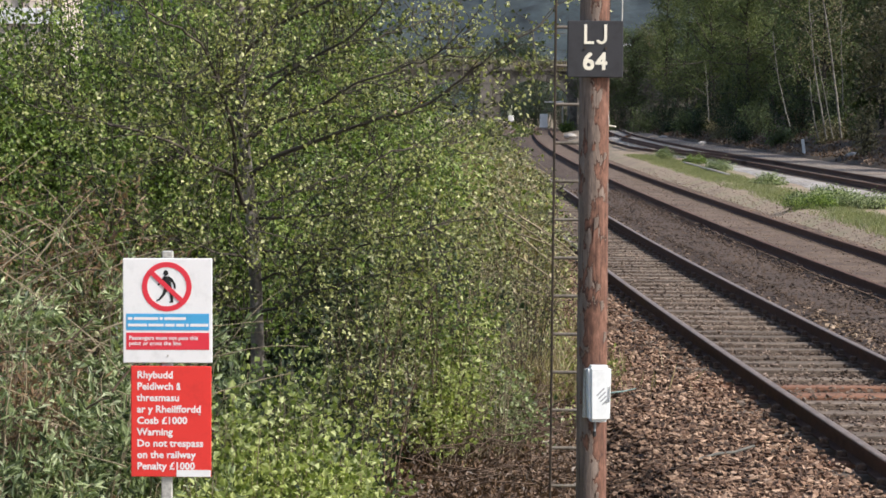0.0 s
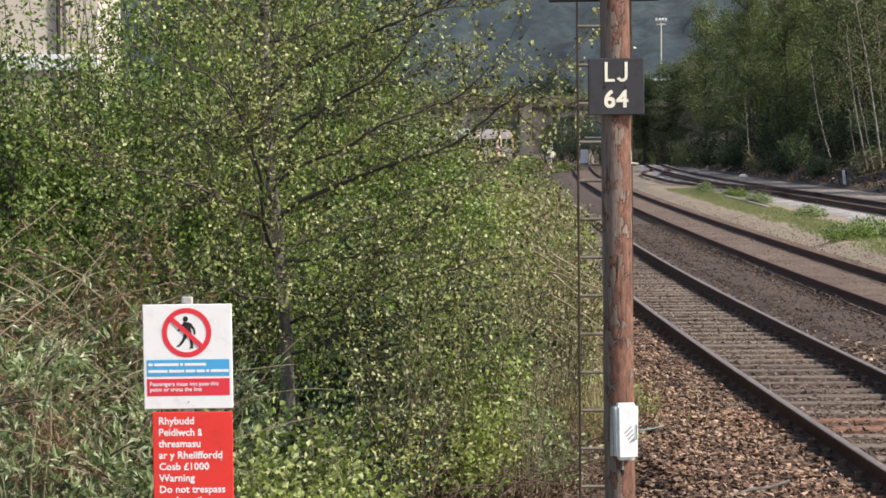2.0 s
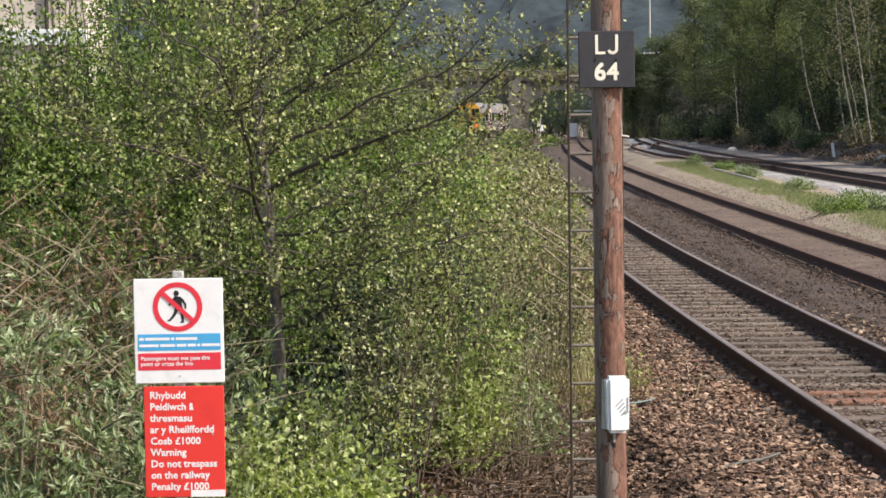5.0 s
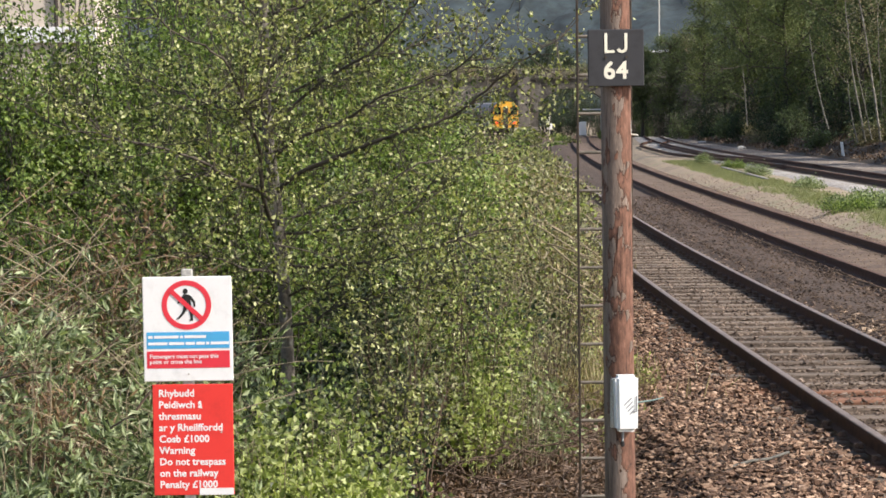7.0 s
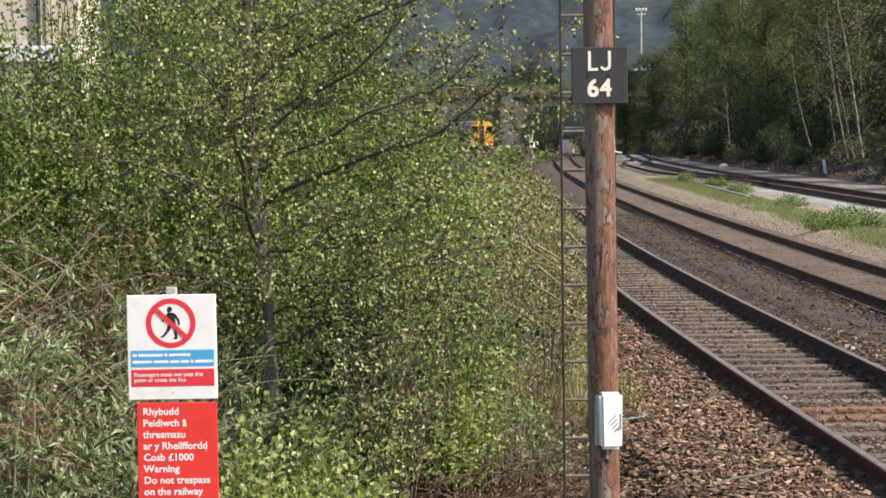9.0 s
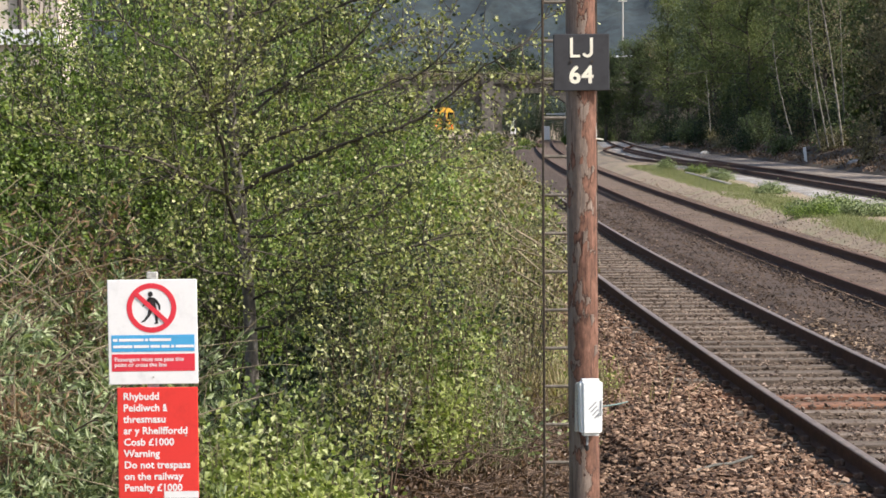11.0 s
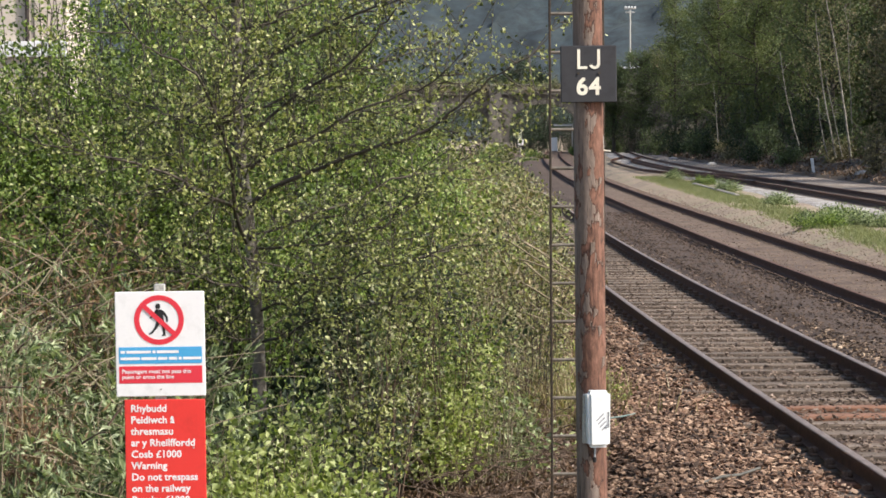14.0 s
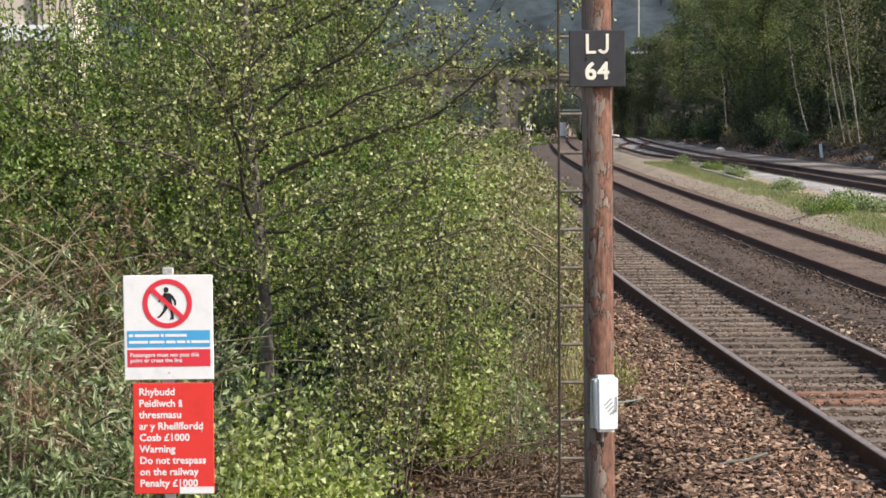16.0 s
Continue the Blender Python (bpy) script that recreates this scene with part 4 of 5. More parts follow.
def build_mast():
    root = thing("floodlight_mast", "tall pale floodlight mast in the distance", "floodlight mast", pose(34.5, 400, 0))
    part("pole", rod((0, 0, -0.3), (0, 0, 23.2), 0.13), M_GALV, root)
    part("crossarm", box(1.9, 0.2, 0.2, 0.02, (0, 0, 23.1)), M_GALV, root)
    part("crossarm", box(1.5, 0.2, 0.2, 0.02, (0, 0, 22.5)), M_GALV, root)
    for x in (-0.8, -0.27, 0.27, 0.8):
        part("floodlight", box(0.36, 0.3, 0.36, 0.05, (x, -0.2, 23.35)), M_WHITE, root)


build_mast()


def build_lineside():
    root = thing("marker_post", "white leaning marker post beside the siding", "marker post", pose(20.2, 122, 0, 0, -7, 0))
    part("post", box(0.15, 0.12, 1.05, 0.02, (0, 0, 0.45)), M_WHITE, root)
    cab = thing("lineside_cabinet", "pale grey lineside equipment cabinet beyond the arch", "cabinet", pose(14.85, 280, -0.3))
    part("body", box(0.95, 0.5, 1.75, 0.03, (0, 0, 0.95)), M_BOX, cab)
    part("door", box(0.85, 0.03, 1.5, 0.01, (0, -0.265, 0.95)), M_BOX, cab)
    part("plinth", box(1.05, 0.6, 0.25, 0.02, (0, 0, 0.1)), M_ASHLAR, cab)
    sig = thing("ground_signal", "small white ground signal beyond the arch", "signal", pose(10.35, 266, -0.2))
    part("post", rod((0, 0, 0), (0, 0, 1.0), 0.06), M_GALV, sig)
    part("head", box(0.62, 0.35, 0.7, 0.06, (0, 0, 1.25)), M_WHITE, sig)
    arm = thing("signal_bracket", "white horizontal signal bracket on a post beyond the arch", "signal", pose(17.2, 281, -0.3))
    part("post", rod((0, 0, 0), (0, 0, 3.5), 0.09), M_GALV, arm)
    part("arm", box(2.3, 0.08, 0.16, 0.02, (-1.1, 0, 3.3)), M_WHITE, arm)
    rng = random.Random(4)
    for x, y, s in ((20.9, 112, 0.42), (12.9, 200, 0.6), (19.4, 160, 0.4), (19.9, 190, 0.4)):
        r = thing("boulder", "pale limestone boulder at the foot of the trees", "stone", pose(x, y, max(0.0, wood_z(x, y)) - 0.05), "boulders")
        bm = bmesh.new()
        bmesh.ops.create_icosphere(bm, subdivisions=2, radius=s)
        for v in bm.verts:
            v.co *= 1 + 0.25 * noise.noise(v.co * 2 + Vector((x, y, 0)))
            v.co.z *= 0.5
        part("stone", bm, M_PALE, r)
    k = thing("edging_kerb", "pale concrete edging in the grass beside the siding", "kerb", pose(11.9, 97.5, 0.02, 0, 0, -1.4))
    part("slab", box(0.14, 19, 0.12, 0.02, (0, 0, 0.0)), M_PALE, k)


build_lineside()


def build_loose_wire():
    t = Tubes()
    t.add([(1.80, 16.75, -0.06), (2.0, 17.0, 0.0), (2.15, 17.1, 0.03), (2.3, 17.25, 0.02), (2.48, 17.45, 0.04)], [0.012] * 5, 6)
    tagged(part("loose_cable", t.mesh("loose_cable"), plain("dull grey cable", (0.10, 0.095, 0.08), 0.7, 0.2), None), "grey-green loose cable end lying on the ballast", "cable")


build_loose_wire()


# ---- planting ----
def build_birch():
    rng = np.random.default_rng(21)
    t = Tubes()

    def curve(pts, r0, r1, n=22, sides=8, rough=0.012):
        nonlocal t
        pts = np.array(pts, float)
        d = np.concatenate([[0], np.cumsum(np.linalg.norm(np.diff(pts, axis=0), axis=1))])
        u = np.linspace(0, d[-1], n)
        line = np.stack([np.interp(u, d, pts[:, k]) for k in range(3)], 1)
        sm = line.copy()
        for _ in range(2):
            sm[1:-1] = (sm[:-2] + 2 * sm[1:-1] + sm[2:]) / 4
        u1 = np.linspace(0, 1, n)[:, None]
        sm += rng.normal(0, rough, sm.shape) * u1
        for f in (2.3, 4.7):
            sm += np.sin(u1 * f * 3.1 + rng.uniform(0, 6, 3)) * rng.normal(0, rough * 1.5, 3) * np.minimum(1, u1 * 3)
        t.add(sm, np.linspace(r0, r1, n), sides)
        return sm

    curve([(-1.18, 16, -0.1), (-1.20, 16, 0.7), (-1.21, 16, 1.33), (-1.23, 16, 1.77), (-1.26, 16, 2.16), (-1.31, 16, 2.55), (-1.32, 16, 3.13), (-1.33, 16, 3.6), (-1.31, 16, 4.6), (-1.27, 16, 6.4)], 0.052, 0.018, 34, 12, 0.004)
    trunk_mesh, t = t.mesh("trunk"), Tubes()
    pos, dirs = [], []

    def twig(p, d, ln, r, leaves):
        tw = wander(rng, p, d, ln, 4, 0.2)
        t.add(tw, np.linspace(r, r * 0.35, 5), 4)
        s = rng.uniform(0.3, 4.0, leaves)
        i = np.minimum(3, s.astype(int))
        pos.append(tw[i] + (tw[i + 1] - tw[i]) * (s - i)[:, None] + rng.normal(0, 0.028, (leaves, 3)))
        dirs.append(np.repeat((tw[4] - tw[0])[None] / ln, leaves, 0))
        return tw

    def limb(r0, *pts):
        line = curve(pts, r0, 0.004, 26, 6, 0.010)
        ax = line[-1] - line[0]
        length = np.linalg.norm(ax)
        for k in range(int(13 * length)):
            i = rng.integers(3, 26)
            d = ax / length * 0.9 + rng.normal(0, 0.65, 3) + np.array([0, 0.3, 0.25])
            tw = twig(line[i], d, rng.uniform(0.25, 0.7), 0.005, 8)
            for q in range(4):
                twig(tw[rng.integers(1, 5)], d + rng.normal(0, 0.9, 3), rng.uniform(0.14, 0.36), 0.0028, 11)

    limb(0.017, (-1.29, 16, 2.02), (-1.36, 15.6, 2.13), (-1.45, 15.3, 2.19), (-1.60, 15.0, 2.30), (-1.91, 14.6, 2.42), (-2.22, 14.3, 2.53), (-2.52, 14.2, 2.57))
    limb(0.011, (-1.45, 15.3, 2.19), (-1.53, 15.2, 2.24), (-1.66, 15.1, 2.24), (-1.88, 15.0, 2.23))
    limb(0.019, (-1.28, 15.95, 1.85), (-1.32, 15.6, 2.11), (-1.34, 15.2, 2.51), (-1.35, 15.05, 2.70), (-1.48, 14.8, 2.95), (-1.72, 14.6, 3.11), (-1.94, 14.4, 3.44))
    limb(0.008, (-1.35, 15.05, 2.70), (-1.27, 15.0, 2.75), (-1.16, 14.95, 2.81))
    limb(0.019, (-1.29, 16, 2.06), (-1.12, 15.93, 2.22), (-0.88, 15.85, 2.3), (-0.38, 15.7, 2.51), (-0.11, 15.62, 2.62), (0.16, 15.55, 2.78), (0.43, 15.47, 2.93), (0.65, 15.4, 3.07))
    limb(0.015, (-1.26, 16, 2.35), (-1.12, 15.9, 2.46), (-0.88, 15.8, 2.56), (-0.48, 15.6, 2.75), (-0.18, 15.5, 2.85), (0.12, 15.4, 2.98))
    limb(0.013, (-1.28, 16, 2.57), (-0.96, 15.92, 2.82), (-0.52, 15.75, 3.11), (-0.25, 15.58, 3.39), (-0.05, 15.5, 3.6))
    limb(0.014, (-1.3, 16, 2.94), (-1.11, 15.93, 3.14), (-0.71, 15.8, 3.29), (-0.33, 15.67, 3.45), (0.1, 15.6, 3.65))
    limb(0.012, (-1.3, 15.95, 2.97), (-1.25, 15.9, 3.15), (-1.25, 15.85, 3.32), (-1.27, 15.85, 3.45), (-1.31, 15.85, 3.8))
    limb(0.010, (-1.25, 15.85, 3.32), (-1.14, 15.8, 3.33), (-0.94, 15.75, 3.42), (-0.7, 15.7, 3.6))
    limb(0.010, (-1.32, 15.95, 3.14), (-1.4, 15.9, 3.21), (-1.63, 15.8, 3.4), (-1.9, 15.7, 3.7))
    limb(0.011, (-1.23, 16, 1.81), (-0.89, 15.8, 1.81), (-0.65, 15.6, 1.87), (-0.2, 15.5, 2.05))
    limb(0.011, (-1.22, 16, 1.52), (-1.5, 15.76, 1.59), (-1.76, 15.64, 1.7), (-2.14, 15.4, 1.85))
    limb(0.010, (-1.21, 16, 1.37), (-0.93, 15.8, 1.46), (-0.6, 15.6, 1.6))
    limb(0.011, (-1.2, 16, 1.15), (-0.97, 15.8, 1.23), (-0.73, 15.6, 1.36), (-0.3, 15.5, 1.46))
    limb(0.009, (-1.2, 15.9, 1.19), (-1.34, 15.6, 1.22), (-1.6, 15.4, 1.25))
    limb(0.011, (-1.22, 16, 1.59), (-0.89, 15.82, 1.58), (-0.54, 15.65, 1.59), (-0.37, 15.48, 1.69), (0.05, 15.3, 1.85))
    limb(0.010, (-1.31, 16, 2.5), (-1.75, 16.3, 2.72), (-2.3, 16.5, 2.9))
    limb(0.010, (-1.25, 16, 1.9), (-0.7, 16.4, 2.05), (-0.15, 16.7, 2.28), (0.3, 17.0, 2.4))
    limb(0.010, (-1.31, 16, 2.7), (-0.8, 16.3, 2.95), (-0.2, 16.4, 3.15), (0.15, 16.5, 3.25))
    limb(0.010, (-1.32, 16, 3.25), (-1.8, 15.8, 3.7), (-2.2, 15.7, 4.1))
    limb(0.008, (-1.28, 15.97, 2.3), (-1.2, 15.6, 2.42), (-1.22, 15.3, 2.55), (-1.3, 15.1, 2.7))
    limb(0.008, (-1.3, 15.97, 2.62), (-1.33, 15.6, 2.75), (-1.25, 15.3, 2.92), (-1.3, 15.1, 3.1))
    limb(0.008, (-1.22, 15.97, 1.45), (-1.28, 15.6, 1.55), (-1.18, 15.3, 1.7), (-1.2, 15.1, 1.8))
    root = thing("birch_tree", "young grey-barked birch with fresh sparse spring leaves", "tree")
    part("trunk", trunk_mesh, M_BARK, root, "grey bark")
    part("branchwork", t.mesh("branchwork"), M_TWIG, root, "dark crooked limbs and twigs")
    part("crown", leaf_mesh("crown", np.concatenate(pos), 0.030, 0.75, rng, 0.4, 0.2, 0.25, np.concatenate(dirs) * 0.5), L_BIRCH, root)


build_birch()

# saplings and ivy behind the birch
for k, (x, y, h, s) in enumerate(((-3.35, 21.5, 4.0, 0.6), (-2.45, 20.5, 6.2, 0.95), (-1.55, 21.5, 6.0, 0.9), (-2.2, 18.6, 3.6, 0.8), (-3.0, 18.8, 3.1, 0.75),
                                  (-1.0, 19.2, 3.0, 0.75), (-1.6, 18.0, 2.6, 0.7), (-0.75, 20.2, 3.3, 0.6), (-0.25, 21.5, 2.95, 0.5), (-0.05, 24.5, 2.85, 0.45), (-2.0, 22.8, 6.6, 1.0), (-3.5, 19.8, 3.4, 0.6), (-1.3, 23.8, 6.4, 0.9), (-4.0, 22.0, 3.35, 0.6), (-1.2, 27.5, 3.6, 0.7), (-0.62, 28, 3.35, 0.6), (-0.08, 28.6, 3.2, 0.5))):
    shrub("sapling", "dense green sapling with small spring leaves", "tree", x, y, -0.1, h, s, 26, 12, 19, 0.038, 0.72, L_GREEN, M_TWIG, 100 + k,
          0.013, 0.5, (0, 0), 0.42, 0.2, 0.4, 0.06, "saplings behind the birch")
for k, (x, y, h, s) in enumerate(((-3.45, 19.0, 3.85, 0.45), (-4.1, 20.0, 4.0, 0.5), (-3.5, 18.0, 4.0, 0.3), (-3.25, 18.2, 4.0, 0.3), (-2.95, 18.4, 4.2, 0.3), (-3.75, 18.6, 3.9, 0.3), (-2.75, 23.0, 6.2, 0.5), (-0.8, 22.0, 5.4, 0.4), (-2.95, 19.6, 4.1, 0.5), (-3.8, 19.6, 3.5, 0.45), (-2.65, 19.2, 4.9, 0.5), (-2.1, 19.4, 5.2, 0.55), (-1.6, 19.8, 5.2, 0.55), (-2.4, 18.2, 3.4, 0.5), (-1.75, 18.6, 4.2, 0.5), (-1.0, 20.6, 4.6, 0.45), (-3.55, 17.6, 2.6, 0.5), (-2.9, 17.4, 2.5, 0.5))):
    shrub("sapling", "dense bright green sapling thicket", "tree", x, y, -0.1, h, s, 30, 12, 20, 0.039, 0.72, L_GREEN, M_TWIG, 120 + k,
          0.011, 0.45, (0, 0), 0.15, 0.2, 0.4, 0.06, "saplings behind the birch")
shrub("ivy_tree", "dark ivy-covered bush behind the saplings", "tree", -4.35, 22.6, -0.1, 3.25, 0.7, 30, 14, 20, 0.06, 0.9, L_DARK, M_TWIG, 140, 0.016, 0.4, group="saplings behind the birch")

# near-black thickets added as a backdrop, painting the shade between the saplings
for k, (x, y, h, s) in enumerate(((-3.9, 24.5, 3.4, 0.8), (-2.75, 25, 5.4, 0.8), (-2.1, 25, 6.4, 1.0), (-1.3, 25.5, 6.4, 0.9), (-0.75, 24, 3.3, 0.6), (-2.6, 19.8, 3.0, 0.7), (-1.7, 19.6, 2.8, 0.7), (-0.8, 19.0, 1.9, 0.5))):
    shrub("shade_thicket", "dark thicket added behind the saplings, shade put into its leaf colour", "tree", x, y, -0.1, h, s, 24, 10, 14, 0.08, 0.75, L_DARK, M_TWIG, 150 + k,
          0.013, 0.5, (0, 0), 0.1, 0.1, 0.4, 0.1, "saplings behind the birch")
# dark tangles fill gaps below the bushes; their colour carries the shade
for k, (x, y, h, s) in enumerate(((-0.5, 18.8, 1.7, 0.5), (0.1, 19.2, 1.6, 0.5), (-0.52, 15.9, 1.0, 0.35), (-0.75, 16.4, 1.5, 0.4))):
    shrub("shade_bush", "low dark leaf tangle added as shade under the bushes", "shrub", x, y, -0.1, h, s, 24, 9, 12, 0.06, 0.8, L_DARK, M_TWIG, 170 + k, 0.006, 0.3, group="undergrowth on the bank")
for k, (x, y, h, s) in enumerate(((-2.12, 13.7, 2.3, 0.42), (-1.8, 14.0, 2.1, 0.34), (-2.5, 13.4, 2.25, 0.4), (-2.35, 12.0, 1.75, 0.28), (-2.0, 11.2, 1.55, 0.25))):
    shrub("dead_bracken", "orange-brown dead bracken among the bushes", "shrub", x, y, -0.1, h, s, 34, 7, 9, 0.055, 0.25, L_BRACKEN, M_STEM_RED, 180 + k, 0.005, 0.3, (0, 0), 0.6, 0.3, group="undergrowth on the bank")

# grey-leaved buddleia beside the sign
for k, (x, y, h, s) in enumerate(((-2.05, 10.6, 1.75, 0.42), (-1.62, 10.9, 1.55, 0.38), (-2.3, 11.8, 1.85, 0.5), (-1.75, 12.3, 1.8, 0.45), (-1.3, 11.2, 1.15, 0.35),
                                  (-2.1, 13.3, 1.95, 0.5), (-2.55, 13.0, 2.05, 0.5), (-1.95, 10.2, 1.2, 0.4), (-1.45, 13.2, 1.6, 0.4))):
    shrub("buddleia", "grey-green buddleia with narrow leaves and dry tan stems", "shrub", x, y, -0.1, h, s, 26, 10, 17, 0.062, 0.28, L_GREY, M_STEM, 200 + k,
          0.0065, 0.22, (0.1, 0), 0.12, 0.0, 0.6, 0.014, "buddleia by the sign", 1.7)
for k, (x, y, h, s) in enumerate(((-2.2, 12.0, 1.7, 0.6), (-1.6, 12.9, 1.5, 0.6), (-2.35, 14.6, 2.05, 0.5), (-1.9, 15.0, 1.85, 0.5), (-2.9, 15.2, 2.1, 0.5))):
    shrub("bramble", "reddish dead bramble stems with a few leaves", "shrub", x, y, -0.1, h, s, 18, 5, 6, 0.05, 0.5, L_GREY, M_STEM_RED, 230 + k, 0.006, 0.3, group="brambles on the bank")

# fresh green growth among the buddleia
for k, (x, y, h, s) in enumerate(((-2.0, 12.9, 1.85, 0.4), (-2.4, 12.5, 1.6, 0.35), (-1.55, 12.6, 1.35, 0.35), (-2.1, 11.4, 1.35, 0.35), (-1.8, 13.6, 2.0, 0.35), (-2.6, 13.8, 2.15, 0.4))):
    shrub("hedge_bush", "small-leaved green bush among the buddleia", "shrub", x, y, -0.1, h, s, 20, 8, 9, 0.034, 0.7, L_SCRUB if k % 3 == 0 else L_GREEN, M_TWIG, 250 + k, 0.005, 0.24, (0, 0), 0.3, 0, 0.5, 0.035, "buddleia by the sign")

# bright low bush in front
for k, (x, y, h, s) in enumerate(((-0.98, 11.6, 1.36, 0.30), (-0.72, 12.0, 1.22, 0.34), (-0.46, 12.6, 1.02, 0.32), (-0.85, 12.9, 1.25, 0.4), (-1.05, 10.9, 0.98, 0.3), (-0.62, 11.2, 0.85, 0.3), (-0.36, 12.2, 0.72, 0.28))):
    shrub("willow_bush", "bright yellow-green young willow bush", "shrub", x, y, -0.1, h, s, 22, 9, 10, 0.038, 0.76, L_BRIGHT, M_STEM, 260 + k, 0.006, 0.26, (0, 0), 0.2, 0, 0.6, 0.035, "low bushes by the sign")

# twiggy scrub right of the birch
def scrub(x, y, h, s, mat, stem, seed, leaves, leaf=0.03, low=0.45, stems=26, twigs=9, label="twiggy lineside bush with sparse spring leaves"):
    shrub("scrub_bush", label, "shrub", x, y, -0.2, h, s, stems, twigs, leaves, leaf, 0.68, mat, stem, seed, 0.007, 0.3, (0, 0), low, 0.1, 0.4, 0.045, "lineside scrub")


for k, (x, y, h, s, n) in enumerate(((-0.55, 14.9, 1.5, 0.4, 6), (-0.35, 15.6, 2.0, 0.45, 7), (-0.6, 17.0, 2.3, 0.6, 9), (-0.15, 17.8, 2.3, 0.55, 8), (-0.75, 13.9, 1.15, 0.3, 5), (0.1, 17.0, 2.0, 0.4, 4), (0.0, 18.6, 2.3, 0.5, 6))):
    scrub(x, y, h, s, (L_BIRCH, L_SCRUB, L_GREEN)[k % 3], (M_TWIG, M_STEM_RED)[k % 2], 300 + k, n, 0.034, 0.5)
for k, (x, y, h, s, n) in enumerate(((0.22, 17.5, 1.35, 0.26, 9), (0.10, 17.2, 1.15, 0.22, 8), (0.36, 18.2, 1.3, 0.22, 7), (0.24, 18.9, 0.55, 0.14, 9), (0.13, 16.4, 0.95, 0.24, 9))):
    scrub(x, y, h, s, L_BRIGHT, M_STEM, 320 + k, n, 0.042, 0.62, 16, 8, "sparse bush with bright yellow-green spring leaves")
for k, (x, y, h, s, n) in enumerate(((0.5, 16.8, 1.2, 0.35, 2), (0.62, 17.8, 1.5, 0.3, 3), (0.42, 19.2, 1.8, 0.45, 5), (0.72, 19.0, 1.3, 0.3, 3), (0.3, 16.6, 1.2, 0.3, 3))):
    scrub(x, y, h, s, L_SCRUB, (M_STEM, M_STEM_RED)[k % 2], 330 + k, n, 0.028, 0.4, 15, 8, "tan tangle of thin stems with few leaves")
scrub(0.56, 17.4, 0.85, 0.28, L_GREY, M_STEM, 340, 11, 0.05, 0.2, 14, 7, "small grey-green bush at the edge of the ballast")
scrub(-0.95, 14.2, 1.35, 0.4, L_GREEN, M_TWIG, 341, 9, 0.036, 0.12, 26, 9, "low green-leaved bush under the birch")
for k, (x, y, h, s, n) in enumerate(((0.4, 20.6, 1.8, 0.5, 7), (-0.2, 20.5, 2.3, 0.7, 6), (0.5, 23, 1.9, 0.55, 7), (0.05, 23.5, 2.3, 0.8, 6), (0.92, 21.5, 1.7, 0.42, 4), (1.12, 25, 1.8, 0.5, 5), (1.32, 28, 1.8, 0.5, 5), (1.5, 31, 1.75, 0.5, 5),
                                     (1.8, 36, 1.8, 0.5, 5), (2.0, 43, 1.8, 0.55, 5), (2.2, 50, 1.8, 0.6, 6), (2.45, 60, 1.8, 0.65, 6), (0.9, 33, 1.8, 0.5, 8), (1.0, 40, 1.9, 0.6, 8))):
    scrub(x, y, h, s, (L_SCRUB, L_BIRCH, L_SCRUB, L_DRY)[k % 4], (M_STEM, M_TWIG, M_STEM_RED)[k % 3], 350 + k, n, 0.03 if y < 24 else 0.0013 * y, 0.4, 26, 9, "pale twiggy lineside bush with sparse leaves")

# scrub that follows the line into the distance
rs = random.Random(8)
y = 26.0
k = 0
while y < 125:
    edge = (1.15 if y < 30 else 1.15 + (y - 30) * 0.031)
    for c in range(3):
        x = edge - 0.12 - c * 1.3 - rs.uniform(0, 0.6)
        h = (2.62 - (62 - 8 * c + rs.uniform(-9, 9)) * y / 4100) * (0.82 if c == 0 else 1.0) + 0.3
        shrub("scrub_bush", "pale lineside bush mixed with dry grass", "shrub", x, y + rs.uniform(-1, 1), -0.25, max(0.9, h), 0.6 + 0.01 * y, 18, 9, 9, 0.05 + 0.0009 * y, 0.6,
              (L_SCRUB, L_BRIGHT, L_DRY, L_GREEN)[rs.choice((0, 0, 0, 1, 2, 2, 3))], M_STEM if k % 2 else M_TWIG, 400 + k, 0.012, 0.5, (0, 0), 0.05, 0, 0.4, 0.09, "lineside scrub")
        k += 1
    y *= 1.085


def scatter(name, label, n, region, length, aspect, material, seed, up=0.2, hang=0.0, spread=0.3):
    rng = np.random.default_rng(seed)
    p = region(rng, n)
    ob = part(name, leaf_mesh(name, p, length, aspect, rng, up, 0.25, hang, np.repeat(np.array([[0, 0, spread]]), len(p), 0)), material, None)
    return tagged(ob, label, "plants", kind="stuff")


def under_region(rng, n):
    y = 9.5 + 16 * rng.uniform(0, 1, n)
    x = -3.6 + 3.4 * rng.uniform(0, 1, n)
    return np.stack([x, y, -0.1 + 0.75 * rng.uniform(0, 1, n) ** 1.6], 1)


def dry_region(rng, n):
    y = 21 + 60 * rng.uniform(0, 1, n) ** 1.6
    e = np.where(y < 30, 1.15, 1.15 + (y - 30) * 0.031)
    x = e + rng.normal(-0.35, 0.45, n)
    return np.stack([x, y, -0.25 + 0.35 * rng.uniform(0, 1, n)], 1)


def litter_region(rng, n):
    y = 14.8 + 5.7 * rng.uniform(0, 1, n)
    x = -0.4 + 1.9 * rng.uniform(0, 1, n)
    return np.stack([x, y, -0.02 + 0.10 * rng.uniform(0, 1, n) ** 2 - 0.5 * np.clip(x - 0.85, 0, 1)], 1)


